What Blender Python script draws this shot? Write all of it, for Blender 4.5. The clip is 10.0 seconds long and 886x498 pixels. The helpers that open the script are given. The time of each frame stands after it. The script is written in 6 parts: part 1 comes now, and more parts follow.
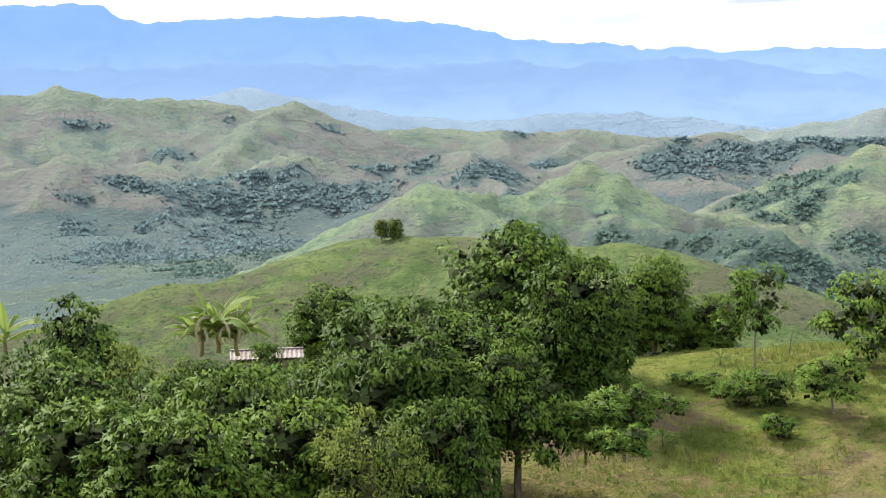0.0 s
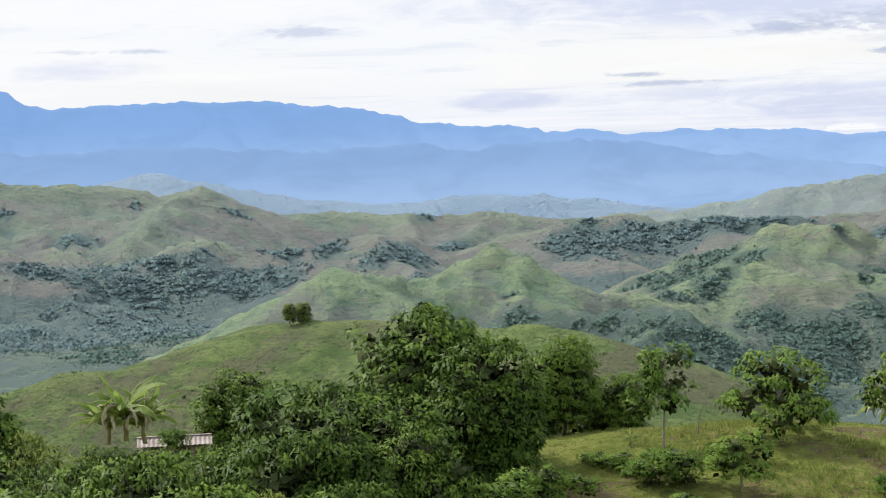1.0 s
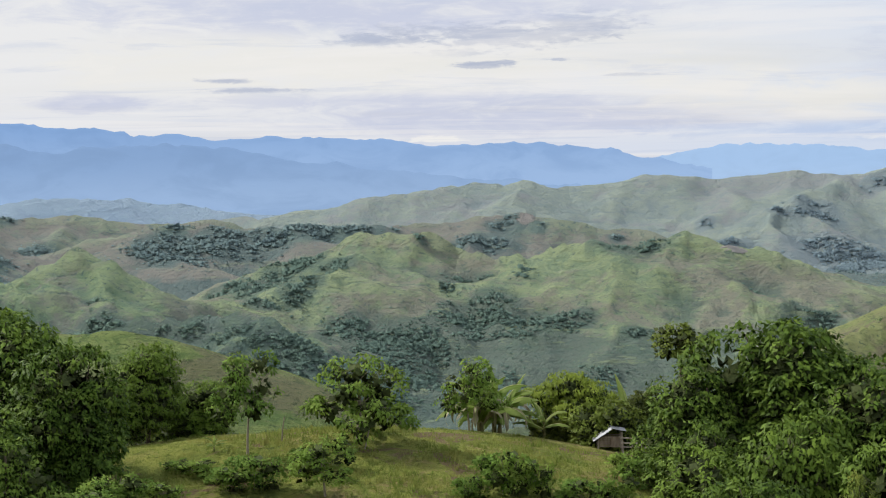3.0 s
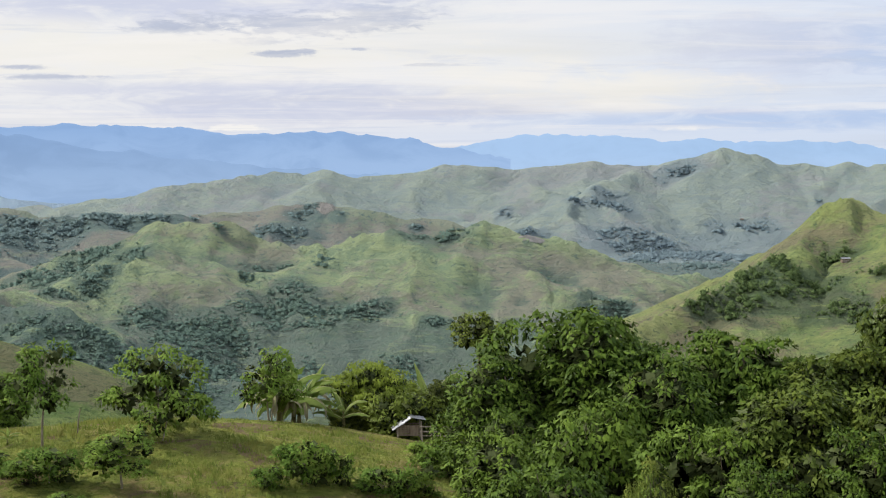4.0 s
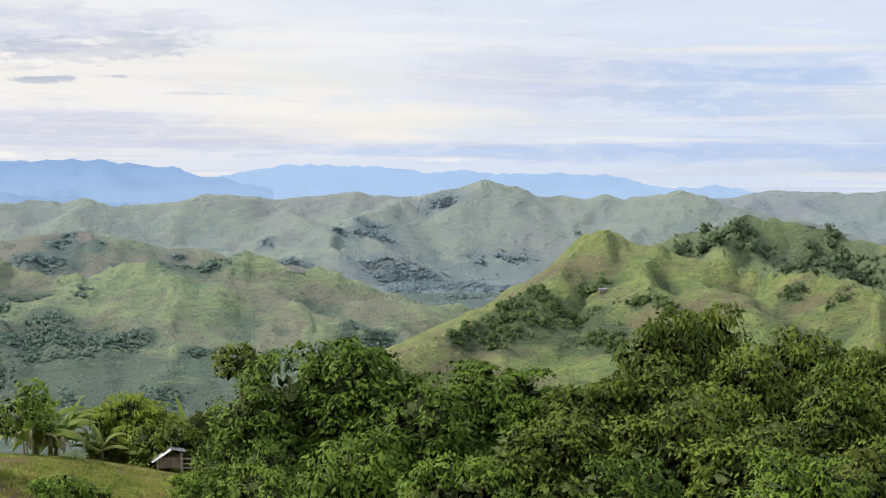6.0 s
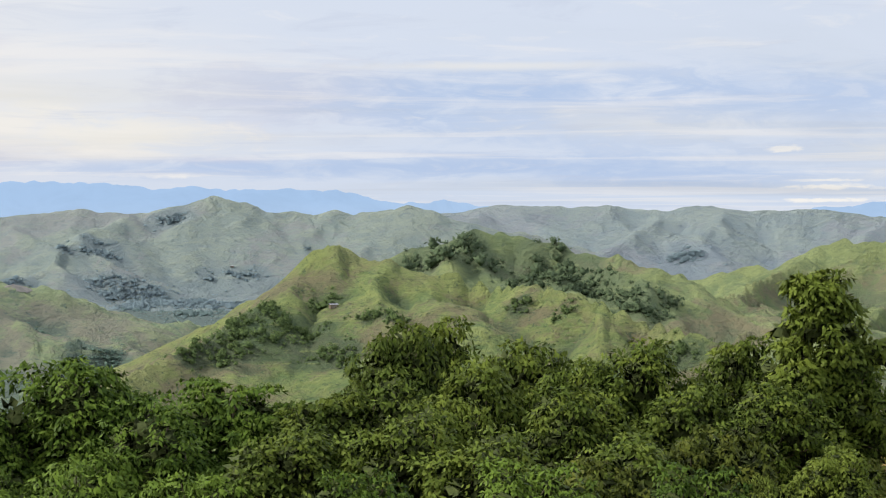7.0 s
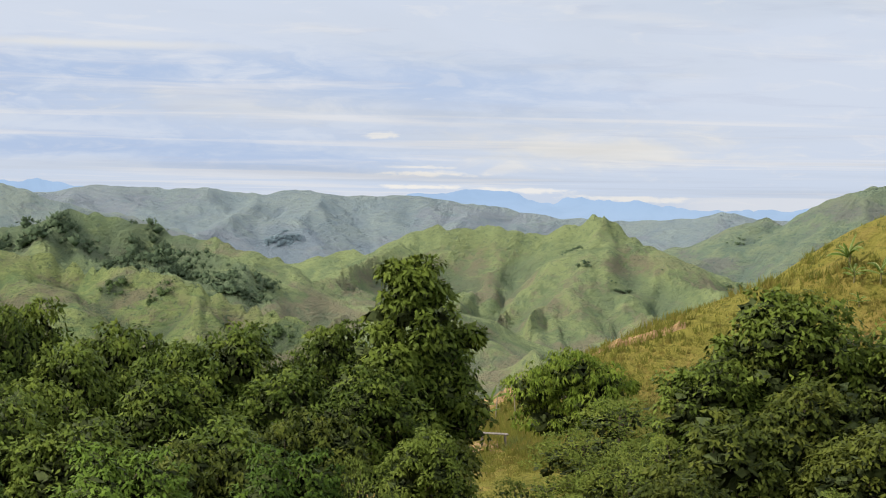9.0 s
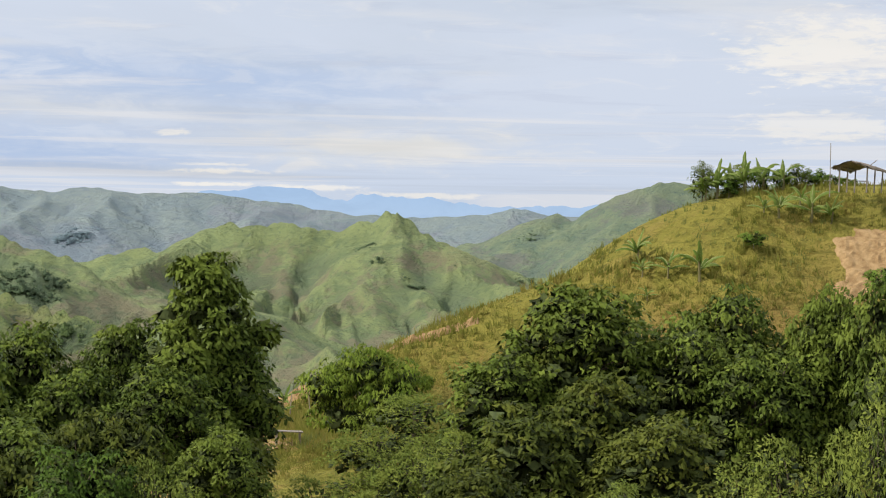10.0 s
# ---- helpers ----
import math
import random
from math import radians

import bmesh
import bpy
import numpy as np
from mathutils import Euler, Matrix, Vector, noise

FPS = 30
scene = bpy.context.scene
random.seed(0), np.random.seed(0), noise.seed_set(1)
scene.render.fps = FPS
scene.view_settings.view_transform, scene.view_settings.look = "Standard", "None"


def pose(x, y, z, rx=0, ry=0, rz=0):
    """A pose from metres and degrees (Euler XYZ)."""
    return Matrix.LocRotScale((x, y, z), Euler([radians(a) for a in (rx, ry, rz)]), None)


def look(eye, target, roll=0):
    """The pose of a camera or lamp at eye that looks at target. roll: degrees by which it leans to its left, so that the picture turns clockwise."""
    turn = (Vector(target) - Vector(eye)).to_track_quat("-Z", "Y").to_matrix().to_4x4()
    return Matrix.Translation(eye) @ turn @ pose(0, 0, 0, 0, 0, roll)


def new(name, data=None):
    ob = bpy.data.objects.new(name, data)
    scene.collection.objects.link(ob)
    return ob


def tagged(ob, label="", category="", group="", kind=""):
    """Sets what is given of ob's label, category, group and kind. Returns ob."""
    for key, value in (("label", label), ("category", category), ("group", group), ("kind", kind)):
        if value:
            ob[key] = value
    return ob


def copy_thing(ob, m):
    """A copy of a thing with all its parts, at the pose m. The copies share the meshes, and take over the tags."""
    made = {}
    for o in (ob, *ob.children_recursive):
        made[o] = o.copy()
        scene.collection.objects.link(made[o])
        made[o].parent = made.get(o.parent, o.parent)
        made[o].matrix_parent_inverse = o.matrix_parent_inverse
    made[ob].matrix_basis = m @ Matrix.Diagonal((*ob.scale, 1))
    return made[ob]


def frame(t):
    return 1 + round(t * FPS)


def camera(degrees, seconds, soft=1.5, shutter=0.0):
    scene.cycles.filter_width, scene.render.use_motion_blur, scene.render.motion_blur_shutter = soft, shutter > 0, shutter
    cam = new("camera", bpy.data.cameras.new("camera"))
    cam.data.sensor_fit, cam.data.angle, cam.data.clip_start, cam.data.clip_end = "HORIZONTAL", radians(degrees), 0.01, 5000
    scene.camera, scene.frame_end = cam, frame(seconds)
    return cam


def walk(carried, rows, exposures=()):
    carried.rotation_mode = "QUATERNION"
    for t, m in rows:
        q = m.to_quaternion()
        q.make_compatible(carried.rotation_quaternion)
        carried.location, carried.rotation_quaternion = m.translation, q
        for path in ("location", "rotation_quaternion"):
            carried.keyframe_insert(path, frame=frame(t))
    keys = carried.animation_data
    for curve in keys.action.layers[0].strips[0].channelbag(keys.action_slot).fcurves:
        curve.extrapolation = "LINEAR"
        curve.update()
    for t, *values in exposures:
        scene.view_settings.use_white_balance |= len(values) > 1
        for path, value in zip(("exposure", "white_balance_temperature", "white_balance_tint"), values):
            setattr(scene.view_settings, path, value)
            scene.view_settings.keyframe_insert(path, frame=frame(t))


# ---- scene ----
EYE = 100.0
cam = camera(26.97, 10.0, 1.1)
# seconds, yaw, pitch, roll: the camera stands on one spot and pans to the right
TURNS = [
    (0.0, 24.01, -4.70, -1.38), (0.5, 22.15, -3.27, -1.38), (1.0, 21.09, -2.21, -1.90), (1.5, 19.91, -2.28, -1.98),
    (2.0, 16.32, -2.07, -1.36), (2.5, 11.08, -2.22, -1.47), (3.0, 8.31, -2.28, -0.65), (3.2, 6.35, -1.95, -0.58),
    (4.3, 1.52, -2.81, -0.30), (4.5, 1.15, -2.79, -0.35), (5.0, 0.10, -3.04, -0.31), (5.5, -1.41, -2.39, -0.46),
    (6.0, -5.25, -1.73, 0.14), (6.2, -7.48, -1.20, 0.21), (7.3, -14.17, -1.28, -0.33), (7.5, -14.03, -1.20, -0.43),
    (8.0, -13.44, -1.20, -0.14), (8.5, -14.88, -1.10, 0.47), (9.0, -26.05, -1.70, 0.96), (9.5, -30.48, -1.92, 0.95),
    (10.0, -32.45, -1.70, 0.81)]
walk(cam, [(t, pose(0, 0, EYE, 90 + pitch, 0, yaw) @ pose(0, 0, 0, 0, 0, roll)) for t, yaw, pitch, roll in TURNS],
     exposures=[(0.0, 0.56, 6250, 10), (0.5, 0.64, 6350, 10), (0.7, 0.53, 6300, 10), (0.95, 0.15, 6200, 10), (1.5, 0.08, 6200, 10), (3.0, -0.08, 6350, 10),
                (4.5, 0.04, 6450, 10), (5.5, 0.06, 6500, 10), (7.5, -0.07, 6500, 10), (10.0, -0.1, 6500, 10)])

# ---- sky and sun ----
SUN_TURN, SUN_HEIGHT = radians(-66), radians(42)   # ahead and to the left, behind thin cloud
world = bpy.data.worlds.new("sky")
scene.world = world
world.use_nodes = True
wn, wl = world.node_tree.nodes, world.node_tree.links
wn.clear()


def wnode(kind, **values):
    n = wn.new(kind)
    for key, value in values.items():
        n.inputs[key.replace("_", " ")].default_value = value
    return n


def wmath(op, a, b=None, c=None, clamp=False):
    n = wn.new("ShaderNodeMath")
    n.operation, n.use_clamp = op, clamp
    for i, v in enumerate((a, b, c)):
        if v is None:
            continue
        if isinstance(v, (int, float)):
            n.inputs[i].default_value = v
        else:
            wl.new(v, n.inputs[i])
    return n.outputs[0]


def wmix(fac, a, b):
    n = wn.new("ShaderNodeMix")
    n.data_type = "RGBA"
    for i, v in ((0, fac), (6, a), (7, b)):
        if isinstance(v, (int, float, tuple)):
            n.inputs[i].default_value = (*v, 1) if isinstance(v, tuple) else v
        else:
            wl.new(v, n.inputs[i])
    return n.outputs[2]


def wramp(fac, lo, hi):
    n = wn.new("ShaderNodeMapRange")
    n.interpolation_type = "SMOOTHSTEP"
    wl.new(fac, n.inputs[0])
    n.inputs[1].default_value, n.inputs[2].default_value = lo, hi
    return n.outputs[0]


nishita = wn.new("ShaderNodeTexSky")
nishita.sky_type, nishita.sun_disc = "NISHITA", False
nishita.sun_elevation, nishita.sun_rotation = SUN_HEIGHT, SUN_TURN
nishita.air_density, nishita.dust_density = 1.0, 2.0
clear = wmix(1.0, (0, 0, 0), nishita.outputs[0])
scaled = wn.new("ShaderNodeVectorMath")
scaled.operation = "SCALE"
scaled.inputs[3].default_value = 0.10
wl.new(clear, scaled.inputs[0])
coord = wn.new("ShaderNodeTexCoord")
sep = wn.new("ShaderNodeSeparateXYZ")
wl.new(coord.outputs["Generated"], sep.inputs[0])
dx, dy, dz = sep.outputs
rise = wmath("ADD", wmath("MAXIMUM", dz, 0.0), 0.05)


bearing = wmath("ARCTAN2", dx, dy)
climb = wmath("DIVIDE", 0.25, rise)


def cloud_noise(sx, sy, detail, rough, distortion, offset):
    """Noise on a cloud deck seen in perspective: level bands that crowd together near the horizon."""
    v = wn.new("ShaderNodeCombineXYZ")
    wl.new(wmath("MULTIPLY_ADD", bearing, sx, offset), v.inputs[0])
    wl.new(wmath("MULTIPLY_ADD", climb, sy, offset * 0.7), v.inputs[1])
    n = wnode("ShaderNodeTexNoise", Scale=1.0, Detail=detail, Roughness=rough, Distortion=distortion)
    wl.new(v.outputs[0], n.inputs["Vector"])
    return n.outputs[0]


broad = cloud_noise(2.6, 1.5, 5.0, 0.55, 0.5, 3.1)
streak = cloud_noise(3.4, 2.6, 8.0, 0.6, 0.7, 11.7)
wisp = cloud_noise(9.0, 5.5, 7.0, 0.62, 0.7, 27.3)
shred_v = wn.new("ShaderNodeCombineXYZ")
wl.new(wmath("MULTIPLY", bearing, 26.0), shred_v.inputs[0])
wl.new(wmath("MULTIPLY", dz, 105.0), shred_v.inputs[1])
shred_n = wnode("ShaderNodeTexNoise", Scale=1.0, Detail=9.0, Roughness=0.62, Distortion=0.5)
wl.new(shred_v.outputs[0], shred_n.inputs["Vector"])
shred = shred_n.outputs[0]
curl_v = wn.new("ShaderNodeCombineXYZ")
wl.new(wmath("MULTIPLY", bearing, 95.0), curl_v.inputs[0])
wl.new(wmath("MULTIPLY", dz, 330.0), curl_v.inputs[1])
curl_n = wnode("ShaderNodeTexNoise", Scale=1.0, Detail=6.0, Roughness=0.6, Distortion=0.4)
wl.new(curl_v.outputs[0], curl_n.inputs["Vector"])
frayed = wmath("ADD", wmath("MULTIPLY", shred, 0.5), wmath("MULTIPLY", curl_n.outputs[0], 0.5))
right = wramp(wmath("ADD", wmath("MULTIPLY", dx, 0.9), wmath("MULTIPLY", broad, 0.35)), 0.05, 0.42)
deck = wmix(right, (0.89, 0.88, 0.87), (0.70, 0.77, 0.90))
low = wmath("SUBTRACT", 1.0, wramp(dz, 0.0, 0.055))
deck = wmix(wmath("MULTIPLY", low, 0.5), deck, wmix(right, (0.64, 0.70, 0.86), (0.62, 0.72, 0.88)))
# clouds of the deck: bearing and height in degrees, half-width, half-height, kind (cream, white, lavender, grey, blue gap), strength
CLOUD_TONE = {"C": (0.905, 0.882, 0.832), "W": (0.96, 0.94, 0.905), "L": (0.64, 0.67, 0.80), "G": (0.50, 0.54, 0.66), "B": (0.47, 0.60, 0.84)}
CLOUDS = [
    (-9.7, 4.90, 7.4, 0.75, 'L', 0.75), (-4.2, 4.53, 2.1, 0.50, 'G', 0.5),
    (-15.9, 3.36, 4.0, 0.96, 'C', 0.7), (-29.0, 3.43, 4.6, 0.53, 'C', 0.5), (-25.1, 4.62, 1.1, 0.18, 'G', 0.5), (-30.0, 4.14, 0.9, 0.09, 'G', 0.5),
    (-32.3, 4.15, 0.9, 0.09, 'G', 0.5), (-15.0, 2.98, 1.1, 0.09, 'G', 0.6), (-14.2, 2.65, 1.8, 0.07, 'G', 0.5), (-9.9, 4.13, 2.3, 0.18, 'G', 0.6),
    (-7.7, 3.76, 1.9, 0.14, 'G', 0.55), (-8.4, 1.59, 4.6, 0.49, 'L', 0.7), (-19.5, 2.27, 1.9, 0.25, 'L', 0.6), (-32.2, 3.59, 1.9, 0.28, 'L', 0.6),
    (-10.6, 3.35, 6.7, 0.79, 'C', 0.8), (-13.2, 5.13, 9.1, 0.49, 'L', 0.7), (-18.4, 2.28, 2.5, 0.28, 'L', 0.7), (-8.0, 2.32, 7.4, 0.25, 'L', 0.7),
    (-3.6, 1.62, 6.7, 0.42, 'L', 0.75), (-6.6, 4.31, 3.7, 0.39, 'G', 0.6), (-10.6, 4.25, 1.1, 0.16, 'G', 0.7), (-6.9, 3.45, 0.9, 0.09, 'G', 0.8),
    (-14.9, 2.98, 1.0, 0.07, 'G', 0.6), (-14.2, 2.69, 1.7, 0.07, 'G', 0.6), (-2.2, 3.03, 0.9, 0.05, 'G', 0.6), (-8.3, 1.12, 1.0, 0.11, 'W', 0.8),
    (4.2, 2.19, 2.3, 0.56, 'C', 0.7), (-4.7, 3.53, 0.4, 0.05, 'G', 0.7), (-7.1, 3.36, 0.9, 0.09, 'G', 0.6), (-2.5, 3.05, 0.8, 0.04, 'G', 0.8),
    (-5.0, 1.98, 7.5, 0.35, 'L', 0.7), (6.8, 1.51, 2.1, 0.14, 'L', 0.7), (5.4, 1.05, 1.0, 0.09, 'W', 0.7), (8.9, 3.52, 4.6, 1.05, 'L', 0.6),
    (17.3, 2.84, 5.6, 1.05, 'B', 0.6), (9.5, 1.28, 9.1, 0.32, 'B', 0.6), (-0.1, 2.79, 3.2, 0.70, 'C', 0.7), (15.2, 3.53, 5.8, 0.96, 'B', 0.6),
    (3.1, 2.27, 4.0, 0.61, 'C', 0.7), (17.8, 1.33, 9.1, 0.39, 'B', 0.55), (21.3, 2.68, 5.3, 0.49, 'C', 0.6), (14.9, 4.40, 4.7, 0.14, 'C', 0.5),
    (24.1, 1.79, 0.5, 0.11, 'W', 0.85), (25.4, 0.61, 1.5, 0.11, 'W', 0.8), (25.2, 0.22, 1.3, 0.07, 'W', 0.8), (25.2, 0.82, 1.1, 0.05, 'W', 0.8),
    (24.8, 3.25, 7.0, 1.05, 'B', 0.6), (20.6, 0.93, 4.6, 0.46, 'B', 0.5), (30.9, 1.41, 4.6, 0.53, 'C', 0.6), (44.2, 4.50, 3.0, 1.14, 'W', 0.8),
    (43.9, 2.20, 2.5, 0.53, 'W', 0.6), (28.5, 0.15, 1.6, 0.09, 'W', 0.7), (31.7, -0.06, 1.9, 0.12, 'W', 0.7),]
for c_az, c_el, c_wide, c_tall, tone, amount in CLOUDS:
    across = wmath("DIVIDE", wmath("SUBTRACT", bearing, radians(c_az)), radians(c_wide))
    up_ = wmath("DIVIDE", wmath("SUBTRACT", dz, math.sin(radians(c_el))), radians(c_tall))
    far_ = wmath("SQRT", wmath("ADD", wmath("MULTIPLY", across, across), wmath("MULTIPLY", up_, up_)))
    ragged = wmath("ADD", far_, wmath("MULTIPLY", wmath("SUBTRACT", frayed if tone in "GW" else shred, 0.5), -4.6 if tone in "GW" else -3.2))
    edge = (1.15, 0.35) if tone in "GW" else (1.5, 0.0)
    mask = wmath("SUBTRACT", 1.0, wramp(ragged, edge[1], edge[0]))
    amount = min(1.0, amount * 1.25)
    deck = wmix(wmath("MULTIPLY", mask, amount), deck, CLOUD_TONE[tone])
deck = wmix(wmath("MULTIPLY", wramp(wisp, 0.53, 0.68), 0.34), deck, (0.57, 0.63, 0.78))
deck = wmix(wmath("MULTIPLY", wramp(streak, 0.50, 0.64), 0.38), deck, (0.97, 0.93, 0.89))
deck = wmix(wmath("MULTIPLY", wramp(shred, 0.55, 0.70), 0.22), deck, (0.97, 0.94, 0.91))
cover = wmath("MULTIPLY_ADD", wramp(broad, 0.25, 0.55), 0.15, 0.82)
sky = wmix(cover, scaled.outputs[0], deck)
back = wnode("ShaderNodeBackground", Strength=1.0)
wl.new(sky, back.inputs[0])
wl.new(back.outputs[0], wn.new("ShaderNodeOutputWorld").inputs[0])

sun = new("sun", bpy.data.lights.new("sun", "SUN"))
sun.data.energy, sun.data.angle, sun.data.color = 3.7, radians(6), (1.0, 0.95, 0.86)
sun.matrix_world = look((math.sin(SUN_TURN) * math.cos(SUN_HEIGHT), math.cos(SUN_TURN) * math.cos(SUN_HEIGHT), math.sin(SUN_HEIGHT)), (0, 0, 0))

# ---- materials ----
class Mat:
    """A small builder of node materials."""

    def __init__(self, name):
        self.m = bpy.data.materials.new(name)
        self.m.use_nodes = True
        self.n, self.l = self.m.node_tree.nodes, self.m.node_tree.links
        self.b = self.n["Principled BSDF"]
        self.out = self.n["Material Output"]
        self.pos = self.n.new("ShaderNodeNewGeometry").outputs["Position"]

    def put(self, socket, v):
        if isinstance(v, tuple):
            socket.default_value = (*v, 1) if len(v) == 3 and socket.type == "RGBA" else v
        elif isinstance(v, (int, float)):
            socket.default_value = v
        else:
            self.l.new(v, socket)

    def noise(self, size, detail=4.0, rough=0.55, stretch=(1, 1, 1), distortion=0.0, coords=None):
        m = self.n.new("ShaderNodeMapping")
        m.inputs["Scale"].default_value = tuple(s / size for s in stretch)
        self.l.new(coords or self.pos, m.inputs[0])
        t = self.n.new("ShaderNodeTexNoise")
        t.inputs["Scale"].default_value, t.inputs["Detail"].default_value = 1.0, detail
        t.inputs["Roughness"].default_value, t.inputs["Distortion"].default_value = rough, distortion
        self.l.new(m.outputs[0], t.inputs["Vector"])
        return t.outputs[0]

    def ramp(self, fac, lo, hi):
        r = self.n.new("ShaderNodeMapRange")
        r.interpolation_type = "SMOOTHSTEP"
        self.l.new(fac, r.inputs[0])
        r.inputs[1].default_value, r.inputs[2].default_value = lo, hi
        return r.outputs[0]

    def math(self, op, a, b=0.0):
        r = self.n.new("ShaderNodeMath")
        r.operation = op
        self.put(r.inputs[0], a), self.put(r.inputs[1], b)
        return r.outputs[0]

    def mix(self, fac, a, b):
        r = self.n.new("ShaderNodeMix")
        r.data_type = "RGBA"
        self.put(r.inputs[0], fac), self.put(r.inputs[6], a), self.put(r.inputs[7], b)
        return r.outputs[2]

    def bump(self, height, depth, strength=0.6):
        r = self.n.new("ShaderNodeBump")
        r.inputs["Strength"].default_value, r.inputs["Distance"].default_value = strength, depth
        self.l.new(height, r.inputs["Height"])
        self.l.new(r.outputs[0], self.b.inputs["Normal"])

    def done(self, color, rough=0.9, spec=0.2, metal=0.0):
        self.put(self.b.inputs["Base Color"], color)
        self.put(self.b.inputs["Roughness"], rough)
        self.b.inputs["Specular IOR Level"].default_value, self.b.inputs["Metallic"].default_value = spec, metal
        return self.m


def grass_material(name, green, pale, dry, dark, size, soil=None, soil_at=0.64, low=None, rise_m=60.0, rough=1.0, dry_at=0.47):
    """Rough grassland: green and pale patches, dry bracken, low bushes as dark specks; size is the patch size in metres."""
    k = Mat(name)
    big = k.noise(size * 4, 5, 0.6, distortion=0.6)
    mid = k.noise(size, 6, 0.66, distortion=0.8)
    fine = k.noise(size * 0.16, 6, 0.75)
    c = k.mix(k.ramp(mid, 0.36, 0.64), green, pale)
    dryness = k.math("ADD", k.math("MULTIPLY", big, 0.65), k.math("MULTIPLY", k.noise(size * 0.7, 5, 0.7, distortion=1.2), 0.35))
    if low is not None:                      # dry bracken on the lower slopes, fresh grass higher up
        z = k.n.new("ShaderNodeSeparateXYZ")
        k.l.new(k.pos, z.inputs[0])
        up = k.math("DIVIDE", k.math("SUBTRACT", z.outputs[2], low), rise_m)
        dryness = k.math("ADD", dryness, k.math("MULTIPLY", k.math("SUBTRACT", 0.55, up), 0.12))
    c = k.mix(k.math("MULTIPLY", k.ramp(dryness, dry_at, dry_at + 0.10), 0.85), c, dry)
    hollow_tint = k.n.new("ShaderNodeAttribute")               # scrub growth and shade put into the colour: dark hollows, pale ribs
    hollow_tint.attribute_name = "growth_shade"
    c = k.mix(k.math("MULTIPLY", k.ramp(k.math("ADD", hollow_tint.outputs["Fac"], k.math("MULTIPLY", mid, 0.8)), 0.42, 0.85), 0.75), c, dark)
    c = k.mix(k.math("MULTIPLY", k.ramp(k.math("SUBTRACT", k.math("MULTIPLY", mid, 0.8), hollow_tint.outputs["Fac"]), 0.48, 0.85), 0.6), c, pale)
    level = k.noise(size * 0.5, 5, 0.7, (0.35, 0.35, 2.2), 0.5)      # level tracks and strips of thicker growth
    c = k.mix(k.math("MULTIPLY", k.ramp(level, 0.56, 0.66), 0.5), c, pale)
    c = k.mix(k.math("MULTIPLY", k.ramp(k.math("SUBTRACT", 1.0, level), 0.57, 0.68), 0.55), c, dark)
    c = k.mix(k.math("MULTIPLY", k.ramp(k.noise(size * 0.24, 4, 0.65, distortion=0.6), 0.57, 0.66), 0.7), c, dark)
    c = k.mix(k.math("MULTIPLY", k.ramp(fine, 0.50, 0.68), 0.45), c, dark)
    if soil:
        c = k.mix(k.ramp(k.noise(size * 2.2, 6, 0.65, distortion=0.8), soil_at, soil_at + 0.05), c, soil)
    k.bump(k.math("ADD", fine, k.math("ADD", k.math("MULTIPLY", mid, 2.5), k.math("MULTIPLY", level, 1.2))), size * 0.22 * rough, 0.9)
    return k.done(c, 0.95, 0.1)


def leaf_material(name, dark, light, tip, gloss=0.42, through_light=0.3):
    k = Mat(name)
    isl = k.n.new("ShaderNodeNewGeometry").outputs["Random Per Island"]
    obj = k.n.new("ShaderNodeObjectInfo").outputs["Random"]
    c = k.mix(isl, dark, light)
    c = k.mix(k.math("MULTIPLY", k.ramp(k.noise(1.3, 3), 0.46, 0.66), 0.75), c, tip)
    c = k.mix(k.math("MULTIPLY", k.ramp(obj, 0.45, 1.0), 0.38), c, dark)
    c = k.mix(k.math("MULTIPLY", k.ramp(k.math("SUBTRACT", 0.55, obj), 0.0, 0.55), 0.4), c, tip)
    k.done(c, gloss + 0.12, 0.09)
    t = k.n.new("ShaderNodeBsdfTranslucent")
    k.l.new(c, t.inputs[0])
    s = k.n.new("ShaderNodeMixShader")
    s.inputs[0].default_value = through_light
    k.l.new(k.b.outputs[0], s.inputs[1]), k.l.new(t.outputs[0], s.inputs[2])
    k.l.new(s.outputs[0], k.out.inputs[0])
    return k.m


def plain_material(name, a, b, size, rough=0.8, metal=0.0, depth=0.01, stretch=(1, 1, 1), spec=0.3):
    k = Mat(name)
    n = k.noise(size, 6, 0.65, stretch)
    k.bump(n, depth, 0.5)
    return k.done(k.mix(k.ramp(n, 0.3, 0.7), a, b), rough, spec, metal)


NEAR_GRASS = grass_material("near_grass", (0.168, 0.214, 0.042), (0.300, 0.322, 0.072), (0.315, 0.240, 0.108), (0.096, 0.130, 0.032), 2.6, (0.220, 0.165, 0.090), 0.57)
SIDE_GRASS = grass_material("hillside_grass", (0.240, 0.238, 0.044), (0.385, 0.342, 0.074), (0.420, 0.275, 0.095), (0.150, 0.158, 0.034), 4.5)
RIDGE_GRASS = grass_material("ridge_grass", (0.118, 0.184, 0.059), (0.218, 0.277, 0.091), (0.165, 0.159, 0.094), (0.047, 0.082, 0.039), 7, rough=1.0, dry_at=0.45)
# hill grasses with haze mixed into the base colours, more with distance
SPUR_HAZE_GRASS = grass_material("spur_haze_grass", (0.175, 0.248, 0.100), (0.306, 0.360, 0.135), (0.237, 0.209, 0.138), (0.082, 0.124, 0.077), 9, rough=1.0, dry_at=0.45)
GREEN_HAZE_GRASS = grass_material("green_hill_haze_grass", (0.210, 0.288, 0.186), (0.318, 0.382, 0.215), (0.266, 0.258, 0.215), (0.114, 0.170, 0.146), 15, low=20.0, rise_m=55.0, rough=0.9)
